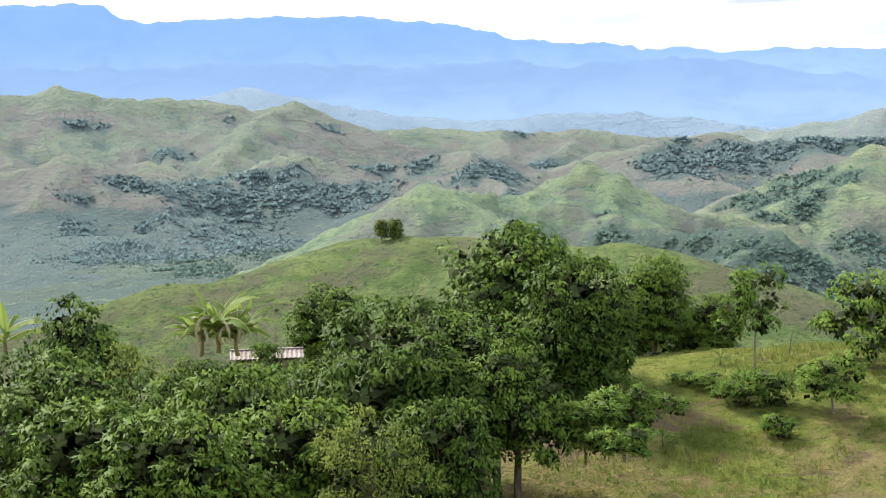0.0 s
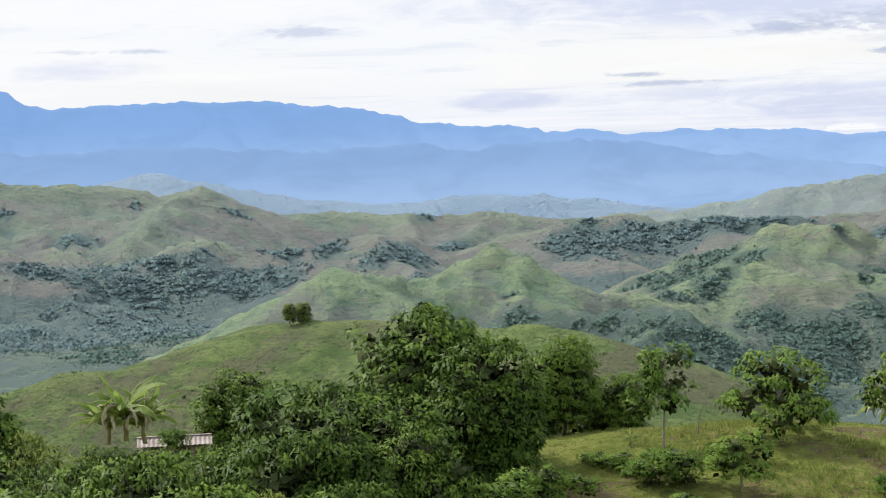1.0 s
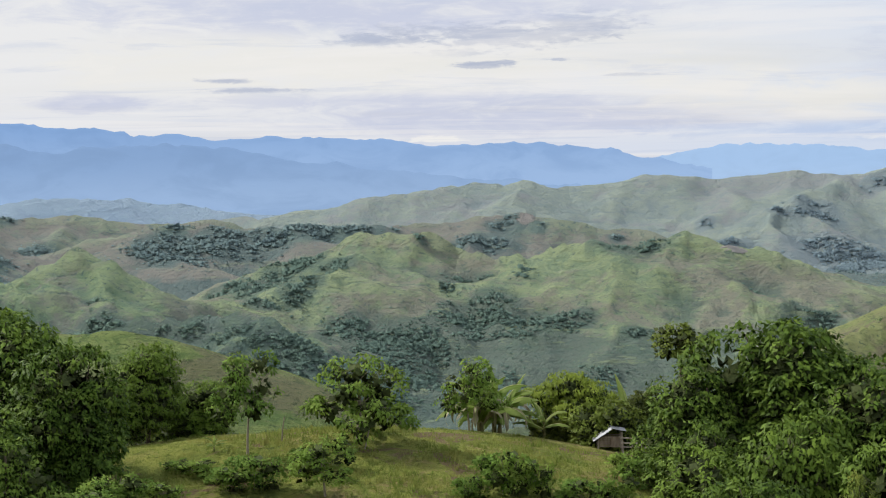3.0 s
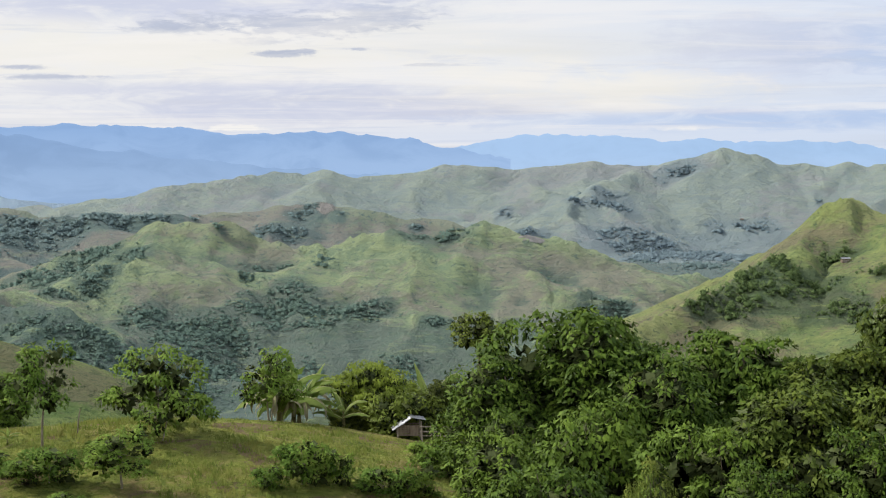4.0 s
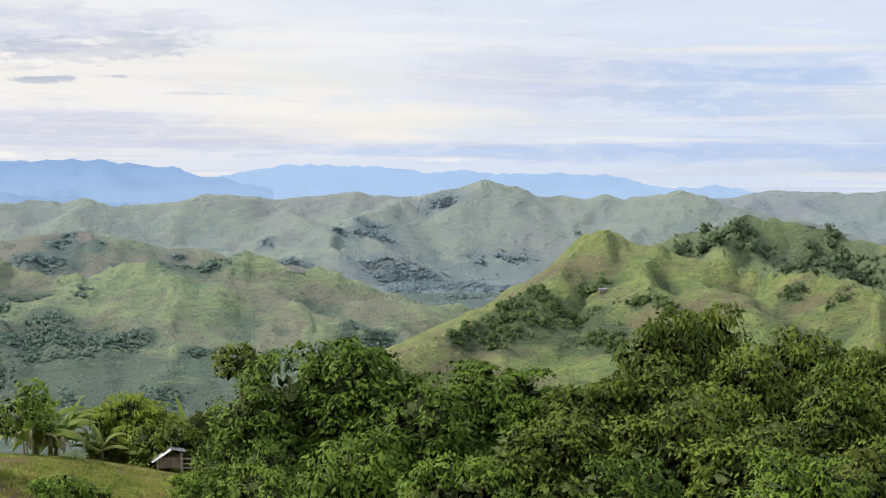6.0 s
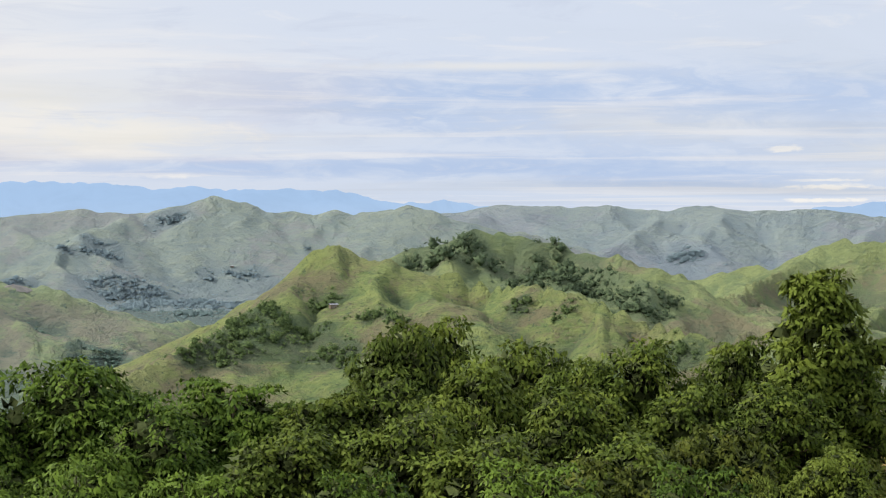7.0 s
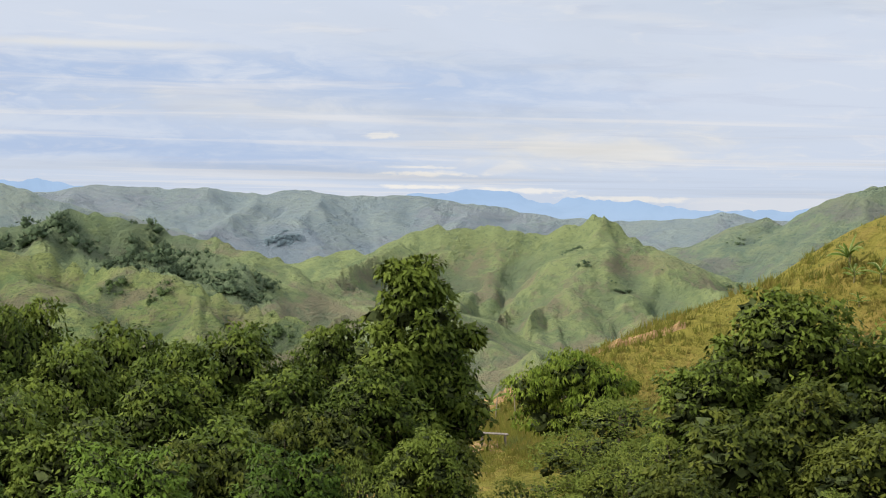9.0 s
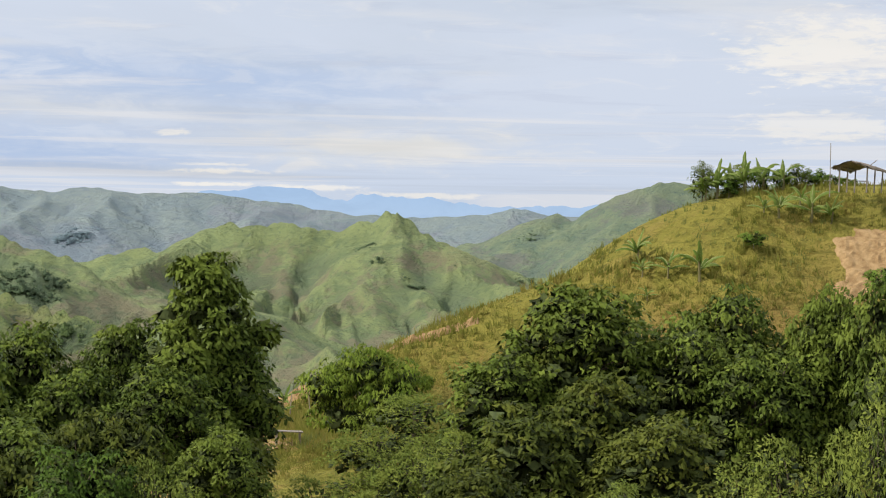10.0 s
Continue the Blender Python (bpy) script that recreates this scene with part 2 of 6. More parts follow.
RIGHT_HAZE_GRASS = grass_material("right_hill_haze_grass", (0.193, 0.253, 0.127), (0.304, 0.360, 0.160), (0.262, 0.231, 0.155), (0.150, 0.200, 0.122), 13, low=15.0, rise_m=75.0, rough=0.8, dry_at=0.475)
FLANK_HAZE_GRASS = grass_material("far_flank_haze_grass", (0.173, 0.237, 0.168), (0.256, 0.308, 0.190), (0.212, 0.218, 0.192), (0.134, 0.184, 0.160), 16, rough=0.8)
KNOB_HAZE_GRASS = grass_material("knob_hill_haze_grass", (0.176, 0.259, 0.164), (0.276, 0.351, 0.195), (0.223, 0.228, 0.198), (0.104, 0.159, 0.145), 13, low=15.0, rise_m=60.0, rough=0.8)
LEFT_HAZE_GRASS = grass_material("left_range_haze_grass", (0.186, 0.236, 0.190), (0.250, 0.292, 0.206), (0.228, 0.216, 0.200), (0.106, 0.164, 0.162), 22, low=20.0, rise_m=90.0, rough=0.6, dry_at=0.44)
REAR_HAZE_GRASS = grass_material("rear_range_haze_grass", (0.246, 0.306, 0.292), (0.300, 0.350, 0.300), (0.272, 0.292, 0.300), (0.202, 0.258, 0.280), 34, rough=0.6)
FAR_HAZE_GRASS = grass_material("far_range_haze_grass", (0.250, 0.314, 0.330), (0.296, 0.352, 0.340), (0.272, 0.304, 0.340), (0.220, 0.276, 0.322), 50, rough=0.6)
PALE_HAZE_GRASS = grass_material("pale_range_haze_grass", (0.263, 0.362, 0.463), (0.281, 0.378, 0.469), (0.272, 0.357, 0.469), (0.251, 0.345, 0.460), 60, rough=0.6)
TREE_LEAF = leaf_material("tree_leaf", (0.044, 0.070, 0.012), (0.156, 0.222, 0.036), (0.256, 0.322, 0.054), 0.42)
# the tree leaf darkened in colour, for trees that stand in shade
SHADE_LEAF = leaf_material("shaded_tree_leaf", (0.034, 0.048, 0.009), (0.124, 0.158, 0.027), (0.215, 0.240, 0.042), 0.42)
LUSH_LEAF = leaf_material("lush_tree_leaf", (0.041, 0.080, 0.013), (0.146, 0.238, 0.034), (0.224, 0.332, 0.048), 0.42)
MANGO_LEAF = leaf_material("mango_leaf", (0.095, 0.150, 0.018), (0.240, 0.330, 0.042), (0.320, 0.400, 0.056), 0.42)
FEATHER_LEAF = leaf_material("feathery_leaf", (0.115, 0.160, 0.030), (0.225, 0.285, 0.052), (0.300, 0.345, 0.066), 0.6)
YOUNG_LEAF = leaf_material("young_leaf", (0.118, 0.215, 0.038), (0.245, 0.390, 0.068), (0.335, 0.450, 0.084), 0.6, 0.4)
BANANA_LEAF = leaf_material("banana_leaf", (0.130, 0.205, 0.040), (0.240, 0.335, 0.072), (0.350, 0.430, 0.120), 0.4, 0.5)
BANANA_DRY = leaf_material("dry_banana_leaf", (0.24, 0.20, 0.12), (0.42, 0.37, 0.24), (0.45, 0.42, 0.30), 0.8, 0.2)
GRASS_BLADE = leaf_material("grass_blade", (0.185, 0.200, 0.036), (0.285, 0.280, 0.060), (0.350, 0.270, 0.080), 0.9, 0.45)
KNOLL_BLADE = leaf_material("short_grass_blade", (0.150, 0.205, 0.040), (0.245, 0.292, 0.066), (0.300, 0.285, 0.080), 0.9, 0.45)
WEED_BLADE = leaf_material("weed_blade", (0.153, 0.184, 0.045), (0.234, 0.258, 0.075), (0.288, 0.294, 0.090), 0.9, 0.4)
MIDRIB = plain_material("banana_midrib", (0.345, 0.391, 0.140), (0.529, 0.540, 0.260), 0.2, 0.6, 0, 0.005)
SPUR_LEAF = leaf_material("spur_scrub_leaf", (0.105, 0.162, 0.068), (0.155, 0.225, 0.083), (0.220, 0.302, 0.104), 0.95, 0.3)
# scrub leaves with haze mixed into the colour, bluer and paler with distance
WOOD_HAZE_LEAF = leaf_material("wooded_hill_haze_leaf", (0.120, 0.172, 0.104), (0.154, 0.216, 0.117), (0.205, 0.280, 0.136), 0.95, 0.3)
MID_HAZE_LEAF = leaf_material("hill_scrub_haze_leaf", (0.161, 0.245, 0.214), (0.185, 0.278, 0.228), (0.220, 0.321, 0.245), 0.95, 0.3)
LEFT_HAZE_LEAF = leaf_material("valley_scrub_haze_leaf", (0.195, 0.276, 0.300), (0.218, 0.305, 0.312), (0.248, 0.344, 0.328), 0.95, 0.3)
REAR_HAZE_LEAF = leaf_material("far_scrub_haze_leaf", (0.247, 0.334, 0.385), (0.265, 0.354, 0.393), (0.290, 0.383, 0.402), 0.95, 0.3)
# dark colour that stands in for the shade inside the crowns
CROWN_SHADE = plain_material("crown_shade_leaves", (0.042, 0.060, 0.016), (0.085, 0.108, 0.030), 0.3, 0.9, 0, 0.05)
BARK = plain_material("bark", (0.10, 0.075, 0.05), (0.22, 0.18, 0.13), 0.25, 0.9, 0, 0.03, (1, 1, 0.25))
PALE_BARK = plain_material("pale_bark", (0.24, 0.20, 0.14), (0.42, 0.36, 0.27), 0.2, 0.85, 0, 0.015, (1, 1, 0.3))
BANANA_STEM = plain_material("banana_stem", (0.14, 0.13, 0.05), (0.28, 0.24, 0.11), 0.2, 0.7, 0, 0.01, (1, 1, 0.2))
# far soil with haze mixed in, paler and greyer than the near soil
HAZED_SOIL = plain_material("hazed_far_soil", (0.250, 0.240, 0.225), (0.330, 0.315, 0.295), 3.0, 0.95, 0, 0.4)
SOIL = plain_material("bare_soil", (0.286, 0.175, 0.077), (0.488, 0.330, 0.163), 0.7, 0.95, 0, 0.25)
ROOF_METAL = plain_material("weathered_roof_sheet", (0.22, 0.23, 0.25), (0.42, 0.43, 0.46), 0.5, 0.5, 0.3, 0.01)
ROOF_RUST = plain_material("rusty_roof_sheet", (0.27, 0.21, 0.18), (0.40, 0.34, 0.30), 0.6, 0.65, 0.1, 0.01)
THATCH = plain_material("thatch", (0.16, 0.13, 0.10), (0.36, 0.30, 0.23), 0.15, 0.95, 0, 0.04, (1, 1, 3))
WOOD = plain_material("weathered_wood", (0.20, 0.17, 0.14), (0.42, 0.37, 0.31), 0.15, 0.85, 0, 0.01, (1, 1, 0.2))
WALL_BOARD = plain_material("wall_board", (0.16, 0.12, 0.09), (0.30, 0.25, 0.19), 0.2, 0.9, 0, 0.01, (1, 1, 0.2))


def haze_mountain_material(name, foot, top, foot_z, top_z, glow):
    """Far mountains, a plain self-lit backdrop: painted haze, paler towards the foot, with faint painted folds."""
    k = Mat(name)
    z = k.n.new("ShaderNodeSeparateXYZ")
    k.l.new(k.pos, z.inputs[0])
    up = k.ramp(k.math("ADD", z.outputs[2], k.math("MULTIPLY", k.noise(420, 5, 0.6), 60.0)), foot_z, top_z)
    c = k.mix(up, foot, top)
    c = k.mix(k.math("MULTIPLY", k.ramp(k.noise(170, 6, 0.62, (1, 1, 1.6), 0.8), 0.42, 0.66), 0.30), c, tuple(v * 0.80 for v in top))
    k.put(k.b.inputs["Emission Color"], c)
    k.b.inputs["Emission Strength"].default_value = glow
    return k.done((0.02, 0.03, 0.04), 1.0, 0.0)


# the haze is in the emitted colours: pale foot, bluer top
BLUE_MAIN = haze_mountain_material("blue_haze_mountain", (0.128, 0.182, 0.274), (0.082, 0.138, 0.245), 110, 300, 2.65)
BLUE_FRONT = haze_mountain_material("blue_haze_foothill", (0.122, 0.172, 0.256), (0.090, 0.138, 0.226), 70, 190, 2.65)
BLUE_RIGHT = haze_mountain_material("blue_haze_far_mountain", (0.168, 0.225, 0.305), (0.146, 0.208, 0.302), 60, 170, 2.65)

# ---- land fitted to the camera's view: crest lines (x, y, height) with slope, rounding, spacing and length of the side spurs ----
RIDGES = {}
RIDGES['near_ridge'] = (0.34, 18, 60, 110, [(-262, 302, 46.8), (-252, 323, 51), (-238, 334, 54.9), (-225, 355, 60), (-211, 369, 63), (-194, 384, 66.5), (-182, 389, 67.8), (-172, 394, 67.4), (-141, 385, 68.4), (-126, 380, 69.3), (-115, 383, 65.7), (-104, 381, 52.4), (-84, 381, 52.1)])
RIDGES['knob_hill'] = (0.36, 12, 70, 120, [(-358, 648, 39.5), (-351, 685, 23.6), (-348, 709, 30.9), (-342, 734, 61.1), (-332, 761, 61.8), (-326, 807, 56.2), (-316, 832, 36.6), (-308, 846, 35.5), (-297, 850, 68.6), (-281, 855, 32), (-257, 862, 50.2), (-229, 860, 13.5)])
RIDGES['left_range'] = (0.34, 14, 90, 330, [(-1295, 1250, 136.1), (-1201, 1381, 125.3), (-1121, 1472, 115.6), (-1088, 1509, 122.8), (-1040, 1542, 112.2), (-1008, 1575, 107.4), (-974, 1608, 107.7), (-948, 1635, 90.9), (-904, 1671, 101.1), (-863, 1693, 79.7), (-833, 1708, 74.5), (-765, 1750, 66.8), (-704, 1786, 65.2), (-606, 1832, 59.7), (-554, 1859, 56.1), (-498, 1885, 55.2), (-444, 1909, 22.1)])
RIDGES['left_range_low'] = (0.3, 14, 100, 220, [(-911, 1166, 47.4), (-860, 1229, 60.7), (-795, 1272, 8.3), (-737, 1329, 56.5), (-671, 1375, 44.9), (-593, 1432, 57.6), (-508, 1475, 4.6), (-430, 1500, 7.3), (-346, 1501, 0.4)])
RIDGES['green_hill'] = (0.27, 14, 75, 240, [(-299, 1079, 8.5), (-282, 1074, 11), (-259, 1069, 12.3), (-228, 1056, 30), (-200, 1051, 65), (-180, 1045, 70.2), (-146, 1040, 63.1), (-114, 1034, 54.8), (-97, 1025, 56.5), (-55, 1019, 64.6), (-37, 1019, 30.3), (-16, 1030, 67.8), (0, 1040, 54.9), (26, 1050, 60.5), (55, 1059, 41.5), (82, 1067, 11.5), (109, 1074, 3.6), (150, 1069, -4)])
RIDGES['middle_range'] = (0.3, 12, 90, 220, [(-534, 1508, 48.1), (-497, 1521, 55.9), (-441, 1538, 64.2), (-390, 1531, 62.5), (-342, 1543, 62.6), (-276, 1566, 61.2), (-192, 1609, 68.2), (-139, 1594, 63.5), (-55, 1579, 51.7)])
RIDGES['rear_range'] = (0.3, 12, 100, 420, [(-588, 2120, 49.1), (-543, 2132, 54.6), (-478, 2158, 22.3), (-416, 2181, 23), (-349, 2203, 43.6), (-281, 2222, 95.8), (-250, 2226, 88.2), (-223, 2239, 96.9), (-184, 2242, 86.9), (-130, 2256, 91.7), (-75, 2269, 101.7), (8, 2280, 94.5), (100, 2298, 105.4), (184, 2293, 95.4), (224, 2289, 108.5), (260, 2285, 119.6), (320, 2278, 105.9), (382, 2258, 94.8), (407, 2253, 104.3), (431, 2239, 95.3), (485, 2207, 105.8), (533, 2186, 95.9), (577, 2154, 70.7)])
RIDGES['right_rear_range'] = (0.3, 14, 110, 420, [(561, 2641, 88.6), (639, 2623, 96.3), (712, 2604, 105.2), (762, 2590, 104.9), (864, 2537, 105.9), (931, 2503, 101.5), (966, 2478, 105.6), (1035, 2439, 98.3), (1082, 2408, 101.9), (1169, 2356, 93.2), (1237, 2287, 81.1), (1318, 2194, 68.3), (1387, 2080, 77.4), (1419, 2034, 84.4), (1452, 1998, 73.1), (1548, 1912, 79), (1671, 1792, 92.4)])
RIDGES['spur_hill'] = (0.60, 6, 45, 110, [(30, 534, 51.7), (44, 548, 57.7), (57, 562, 62.5), (71, 576, 67.4), (81, 589, 73.6), (87, 599, 75.4), (95, 613, 77.5), (104, 631, 85.5), (112, 635, 91.2), (123, 633, 88.2), (130, 627, 85.4), (147, 618, 79.6), (163, 598, 76.8), (165, 577, 75.8), (170, 560, 77), (180, 546, 73.6), (190, 532, 66.7), (207, 510, 62.1), (232, 487, 50.7)])
RIDGES['wooded_hill'] = (0.33, 12, 60, 150, [(162, 834, 68.3), (177, 831, 62.4), (197, 827, 86.4), (223, 820, 90.8), (244, 804, 85.9), (266, 786, 80.1), (282, 770, 77.5), (293, 744, 66.1)])
RIDGES['right_hill'] = (0.46, 8, 260, 200, [(311, 929, 50), (330, 923, 60), (364, 910, 67), (385, 890, 73.9), (392, 876, 78.9), (407, 869, 84.5), (424, 850, 86.2), (434, 845, 88.3), (450, 825, 86.5), (473, 800, 92.3), (487, 792, 88.4), (494, 776, 82.6), (502, 759, 75.3), (520, 735, 62.5), (534, 712, 60), (554, 684, 56)])
RIDGES['right_low_spur'] = (0.3, 9, 50, 80, [(306, 739, 37), (315, 692, 56), (314, 648, 60.1), (315, 603, 38.2), (310, 560, 47.2), (301, 519, 30.1), (294, 489, 23.9)])
RIDGES['right_far_hill'] = (0.36, 12, 90, 260, [(725, 1139, 54), (776, 1141, 69.3), (823, 1133, 91.1), (850, 1112, 56.2), (872, 1096, 110), (889, 1082, 113), (911, 1063, 110.7), (955, 1024, 110.7), (1040, 937, 108.2)])
RIDGES['pale_range'] = (0.22, 18, 150, 400, [(-1822, 2508, 90.5), (-1688, 2600, 102.7), (-1620, 2643, 102.5), (-1555, 2682, 124.8), (-1451, 2740, 103.2), (-1316, 2785, 78.1), (-1181, 2823, 70.2), (-998, 2882, 81.1), (-886, 2898, 66.4), (-812, 2888, 55.9), (-721, 2891, 46.7), (-620, 2915, 45.5)])
PEAKS = {}
PEAKS['blue_front'] = [(-2758, 2758, 202.1), (-2507, 2988, 188.5), (-1932, 3388, 174.9), (-1679, 3520, 168.1), (-1403, 3617, 164.3), (-1081, 3695, 167.2), (-1003, 3717, 167.2), (-885, 3716, 144.7), (-706, 3734, 117.2), (-542, 3761, 102), (-265, 3791, 80.1)]
PEAKS['blue_main'] = [(-3255, 3035, 356.6), (-2919, 3358, 348.8), (-2678, 3554, 337.1), (-2578, 3627, 340.2), (-2508, 3676, 336.3), (-2443, 3719, 301.3), (-2292, 3814, 298.2), (-2144, 3900, 306), (-1881, 4033, 284.2), (-1710, 4108, 261.6), (-1645, 4135, 239.8), (-1419, 4218, 216.5), (-1346, 4242, 203.3), (-1242, 4273, 204.9), (-1174, 4292, 185.4), (-1039, 4327, 193.2), (-765, 4384, 179.2), (-635, 4405, 166.8), (-442, 4428, 181.6), (-334, 4437, 173), (-241, 4443, 163.7), (-171, 4447, 142.7), (0, 4450, 115.5)]
PEAKS['blue_right'] = [(-486, 4625, 132.5), (-187, 4646, 140.6), (-97, 4649, 142.2), (16, 4650, 167.4), (154, 4647, 167.4), (316, 4639, 164.9), (438, 4629, 155.2), (647, 4605, 151.9), (799, 4581, 148.7), (967, 4548, 121.9), (1133, 4510, 116.2), (1360, 4447, 91.9), (1666, 4341, 79.7), (1936, 4228, 94.3), (2089, 4154, 104.1), (2190, 4102, 113), (2276, 4055, 80.5), (2332, 4023, 99.2), (2498, 3922, 82.1), (2614, 3846, 69.2), (2863, 3664, 75.7), (3230, 3345, 91.9)]
SADDLE = [(70.8, 129.9, 82.2), (61.9, 112.1, 82.9), (54, 93.5, 82.9), (46.6, 74.6, 84), (40.2, 57.3, 85.8)]
HILLSIDE = [(66, 132.5, 75.5), (70.4, 132.4, 79), (74.6, 132.4, 83.5), (81, 132.2, 87), (87.4, 131.6, 89.6), (92.5, 130.6, 91.6), (97.9, 130.3, 93.2), (102, 129.7, 94.5), (105.1, 128.5, 96.1), (107.6, 127.7, 98.3), (110.7, 126.4, 100.1), (116.2, 124.1, 101.1), (123.5, 119.7, 101.6), (141.8, 110.8, 101.7), (176.6, 93.9, 102)]
KNOLL = [(-35.8, 93.4, 79.3), (-32.9, 96.6, 80.4), (-30.1, 99.6, 81.8), (-27.9, 101.2, 85.1), (-24.2, 103.2, 85.1), (-18, 104.5, 85.4), (-13.3, 105.2, 82.3), (-8.6, 106.7, 81.7), (-5.3, 107.9, 82.9), (-0.9, 108, 80), (5.5, 105.9, 78.4)]
SPURS = []
SPURS.append(('right_hill', [(437, 848, 86.0), (427, 814, 75.4), (400, 783, 62.9), (371, 753, 51.2), (350, 724, 43.3)]))
SPURS.append(('right_hill', [(454, 834, 83.4), (441, 789, 69.4), (441, 761, 65.0), (417, 740, 57.5), (388, 716, 47.9), (369, 698, 39.8)]))
SPURS.append(('right_hill', [(471, 796, 91.1), (458, 756, 77.8), (441, 735, 66.6), (437, 705, 58.2), (435, 676, 52.2), (436, 652, 49.3)]))
SPURS.append(('right_hill', [(332, 699, 57.2), (339, 677, 54.8), (345, 654, 48.6), (352, 634, 42.6), (362, 616, 41.0)]))
SPURS.append(('right_hill', [(478, 768, 84.9), (473, 736, 74.4), (473, 705, 67.5), (473, 675, 62.2)]))
SPURS.append(('right_hill', [(417, 740, 57.5), (417, 711, 54.6), (416, 683, 49.8), (415, 654, 42.8)]))
SPURS.append(('right_hill', [(329, 646, 40.2), (333, 621, 38.1), (337, 601, 34.8)]))
SPURS.append(('right_hill', [(418, 880, 83.2), (386, 846, 74.0), (357, 815, 68.2), (329, 783, 63.1), (307, 760, 59.4)]))
SPURS.append(('green_hill', [(-209, 1070, 56.4), (-213, 1025, 48.8), (-219, 979, 39.1), (-221, 934, 33.3)]))
SPURS.append(('green_hill', [(-179, 1065, 54.8), (-191, 1025, 45.5), (-196, 986, 38.6), (-200, 947, 32.3), (-203, 907, 26.8)]))
SPURS.append(('green_hill', [(-148, 1050, 55.3), (-152, 1016, 45.8), (-151, 984, 35.4), (-157, 950, 26.1), (-163, 916, 17.5)]))
SPURS.append(('green_hill', [(-126, 1042, 50.7), (-122, 1018, 42.4), (-125, 992, 34.7)]))
SPURS.append(('green_hill', [(-73, 1037, 53.9), (-80, 1007, 49), (-90, 976, 43.1), (-99, 945, 37.8)]))
SPURS.append(('green_hill', [(-60, 1033, 56.2), (-59, 1006, 48.9), (-69, 979, 38.4), (-67, 952, 31.3), (-54, 925, 21.7), (-42, 899, 12.8)]))
SPURS.append(('green_hill', [(-25, 1030, 60.3), (-28, 1002, 49), (-15, 975, 38.3), (3, 947, 31.2), (17, 920, 27.5)]))
SPURS.append(('green_hill', [(-16, 1030, 66.5), (3, 1010, 51.5), (24, 990, 43.3), (47, 969, 38.4), (70, 947, 30.9)]))
SPURS.append(('green_hill', [(-81, 977, 34.2), (-56, 952, 31.2), (-31, 926, 24.4), (-14, 900, 18.2)]))
SPURS.append(('green_hill', [(-203, 908, 28.3), (-187, 897, 24.8), (-172, 887, 20.1), (-159, 876, 13)]))
SPURS.append(('green_hill', [(-222, 1067, 61.4), (-235, 1034, 53.2), (-243, 1001, 48.7), (-254, 967, 41.6)]))
SPURS.append(('green_hill', [(21, 1000, 35.2), (32, 966, 29.7), (40, 932, 23.5), (47, 899, 18)]))
SPURS.append(('knob_hill', [(-296, 850, 64.2), (-301, 822, 59.4), (-302, 794, 53.1), (-305, 766, 47.3), (-308, 738, 44.4)]))
SPURS.append(('knob_hill', [(-296, 850, 63.4), (-282, 841, 55.3), (-263, 834, 47.4), (-247, 826, 42.5), (-236, 817, 40.5)]))
SPURS.append(('knob_hill', [(-296, 848, 62.1), (-290, 830, 53.4), (-289, 809, 46.7), (-285, 790, 42.8)]))
SPURS.append(('knob_hill', [(-272, 784, 38.2), (-249, 781, 42), (-227, 777, 43.4), (-208, 772, 44.9), (-192, 766, 41.6)]))
SPURS.append(('knob_hill', [(-359, 793, 52.6), (-357, 764, 53), (-355, 736, 49.9), (-352, 707, 47.1)]))
SPURS.append(('left_range', [(-1008, 1563, 103.3), (-988, 1492, 80.8), (-963, 1425, 56.5), (-932, 1361, 48.8)]))
SPURS.append(('left_range', [(-966, 1589, 98.3), (-937, 1572, 82.8), (-909, 1554, 68.9)]))
SPURS.append(('left_range', [(-950, 1588, 88.4), (-932, 1520, 75.9), (-915, 1453, 64.7), (-886, 1392, 56.4)]))
SPURS.append(('left_range', [(-897, 1652, 91.3), (-895, 1608, 75.2), (-881, 1570, 65)]))
SPURS.append(('left_range', [(-897, 1652, 91.3), (-859, 1634, 73.5), (-825, 1615, 56.7), (-803, 1589, 49.1)]))
SPURS.append(('left_range', [(-903, 1534, 72.3), (-854, 1510, 61.2), (-796, 1491, 50.5), (-754, 1462, 40.9), (-716, 1431, 36)]))
SPURS.append(('left_range', [(-833, 1708, 65.2), (-827, 1655, 55.3), (-819, 1603, 43.4)]))
SPURS.append(('left_range', [(-831, 1709, 63.4), (-781, 1677, 47.8), (-746, 1638, 40.4)]))
SPURS.append(('left_range', [(-758, 1753, 62.1), (-757, 1705, 51.9), (-749, 1659, 39.6)]))
SPURS.append(('left_range', [(-916, 1372, 53.1), (-864, 1335, 51.3), (-813, 1296, 36.2), (-762, 1257, 28.9)]))
SPURS.append(('left_range', [(-725, 1778, 51.7), (-717, 1727, 41.6), (-708, 1676, 29.7)]))
SPURS.append(('left_range', [(-686, 1793, 53.2), (-644, 1745, 45.2), (-603, 1696, 32.5)]))
SPURS.append(('left_range_low', [(-698, 1305, 26.7), (-672, 1303, 31.7), (-647, 1302, 34.6), (-609, 1305, 41.8)]))
SPURS.append(('rear_range', [(-368, 2189, 70.7), (-337, 2123, 51.8), (-314, 2056, 37.5)]))
SPURS.append(('rear_range', [(-290, 2211, 80.2), (-300, 2134, 57.9), (-308, 2057, 37.5)]))
SPURS.append(('rear_range', [(-225, 2239, 86.4), (-239, 2180, 70), (-253, 2122, 54.7), (-259, 2064, 38.9)]))
SPURS.append(('rear_range', [(-215, 2240, 85), (-195, 2206, 69.4), (-166, 2174, 56.4)]))
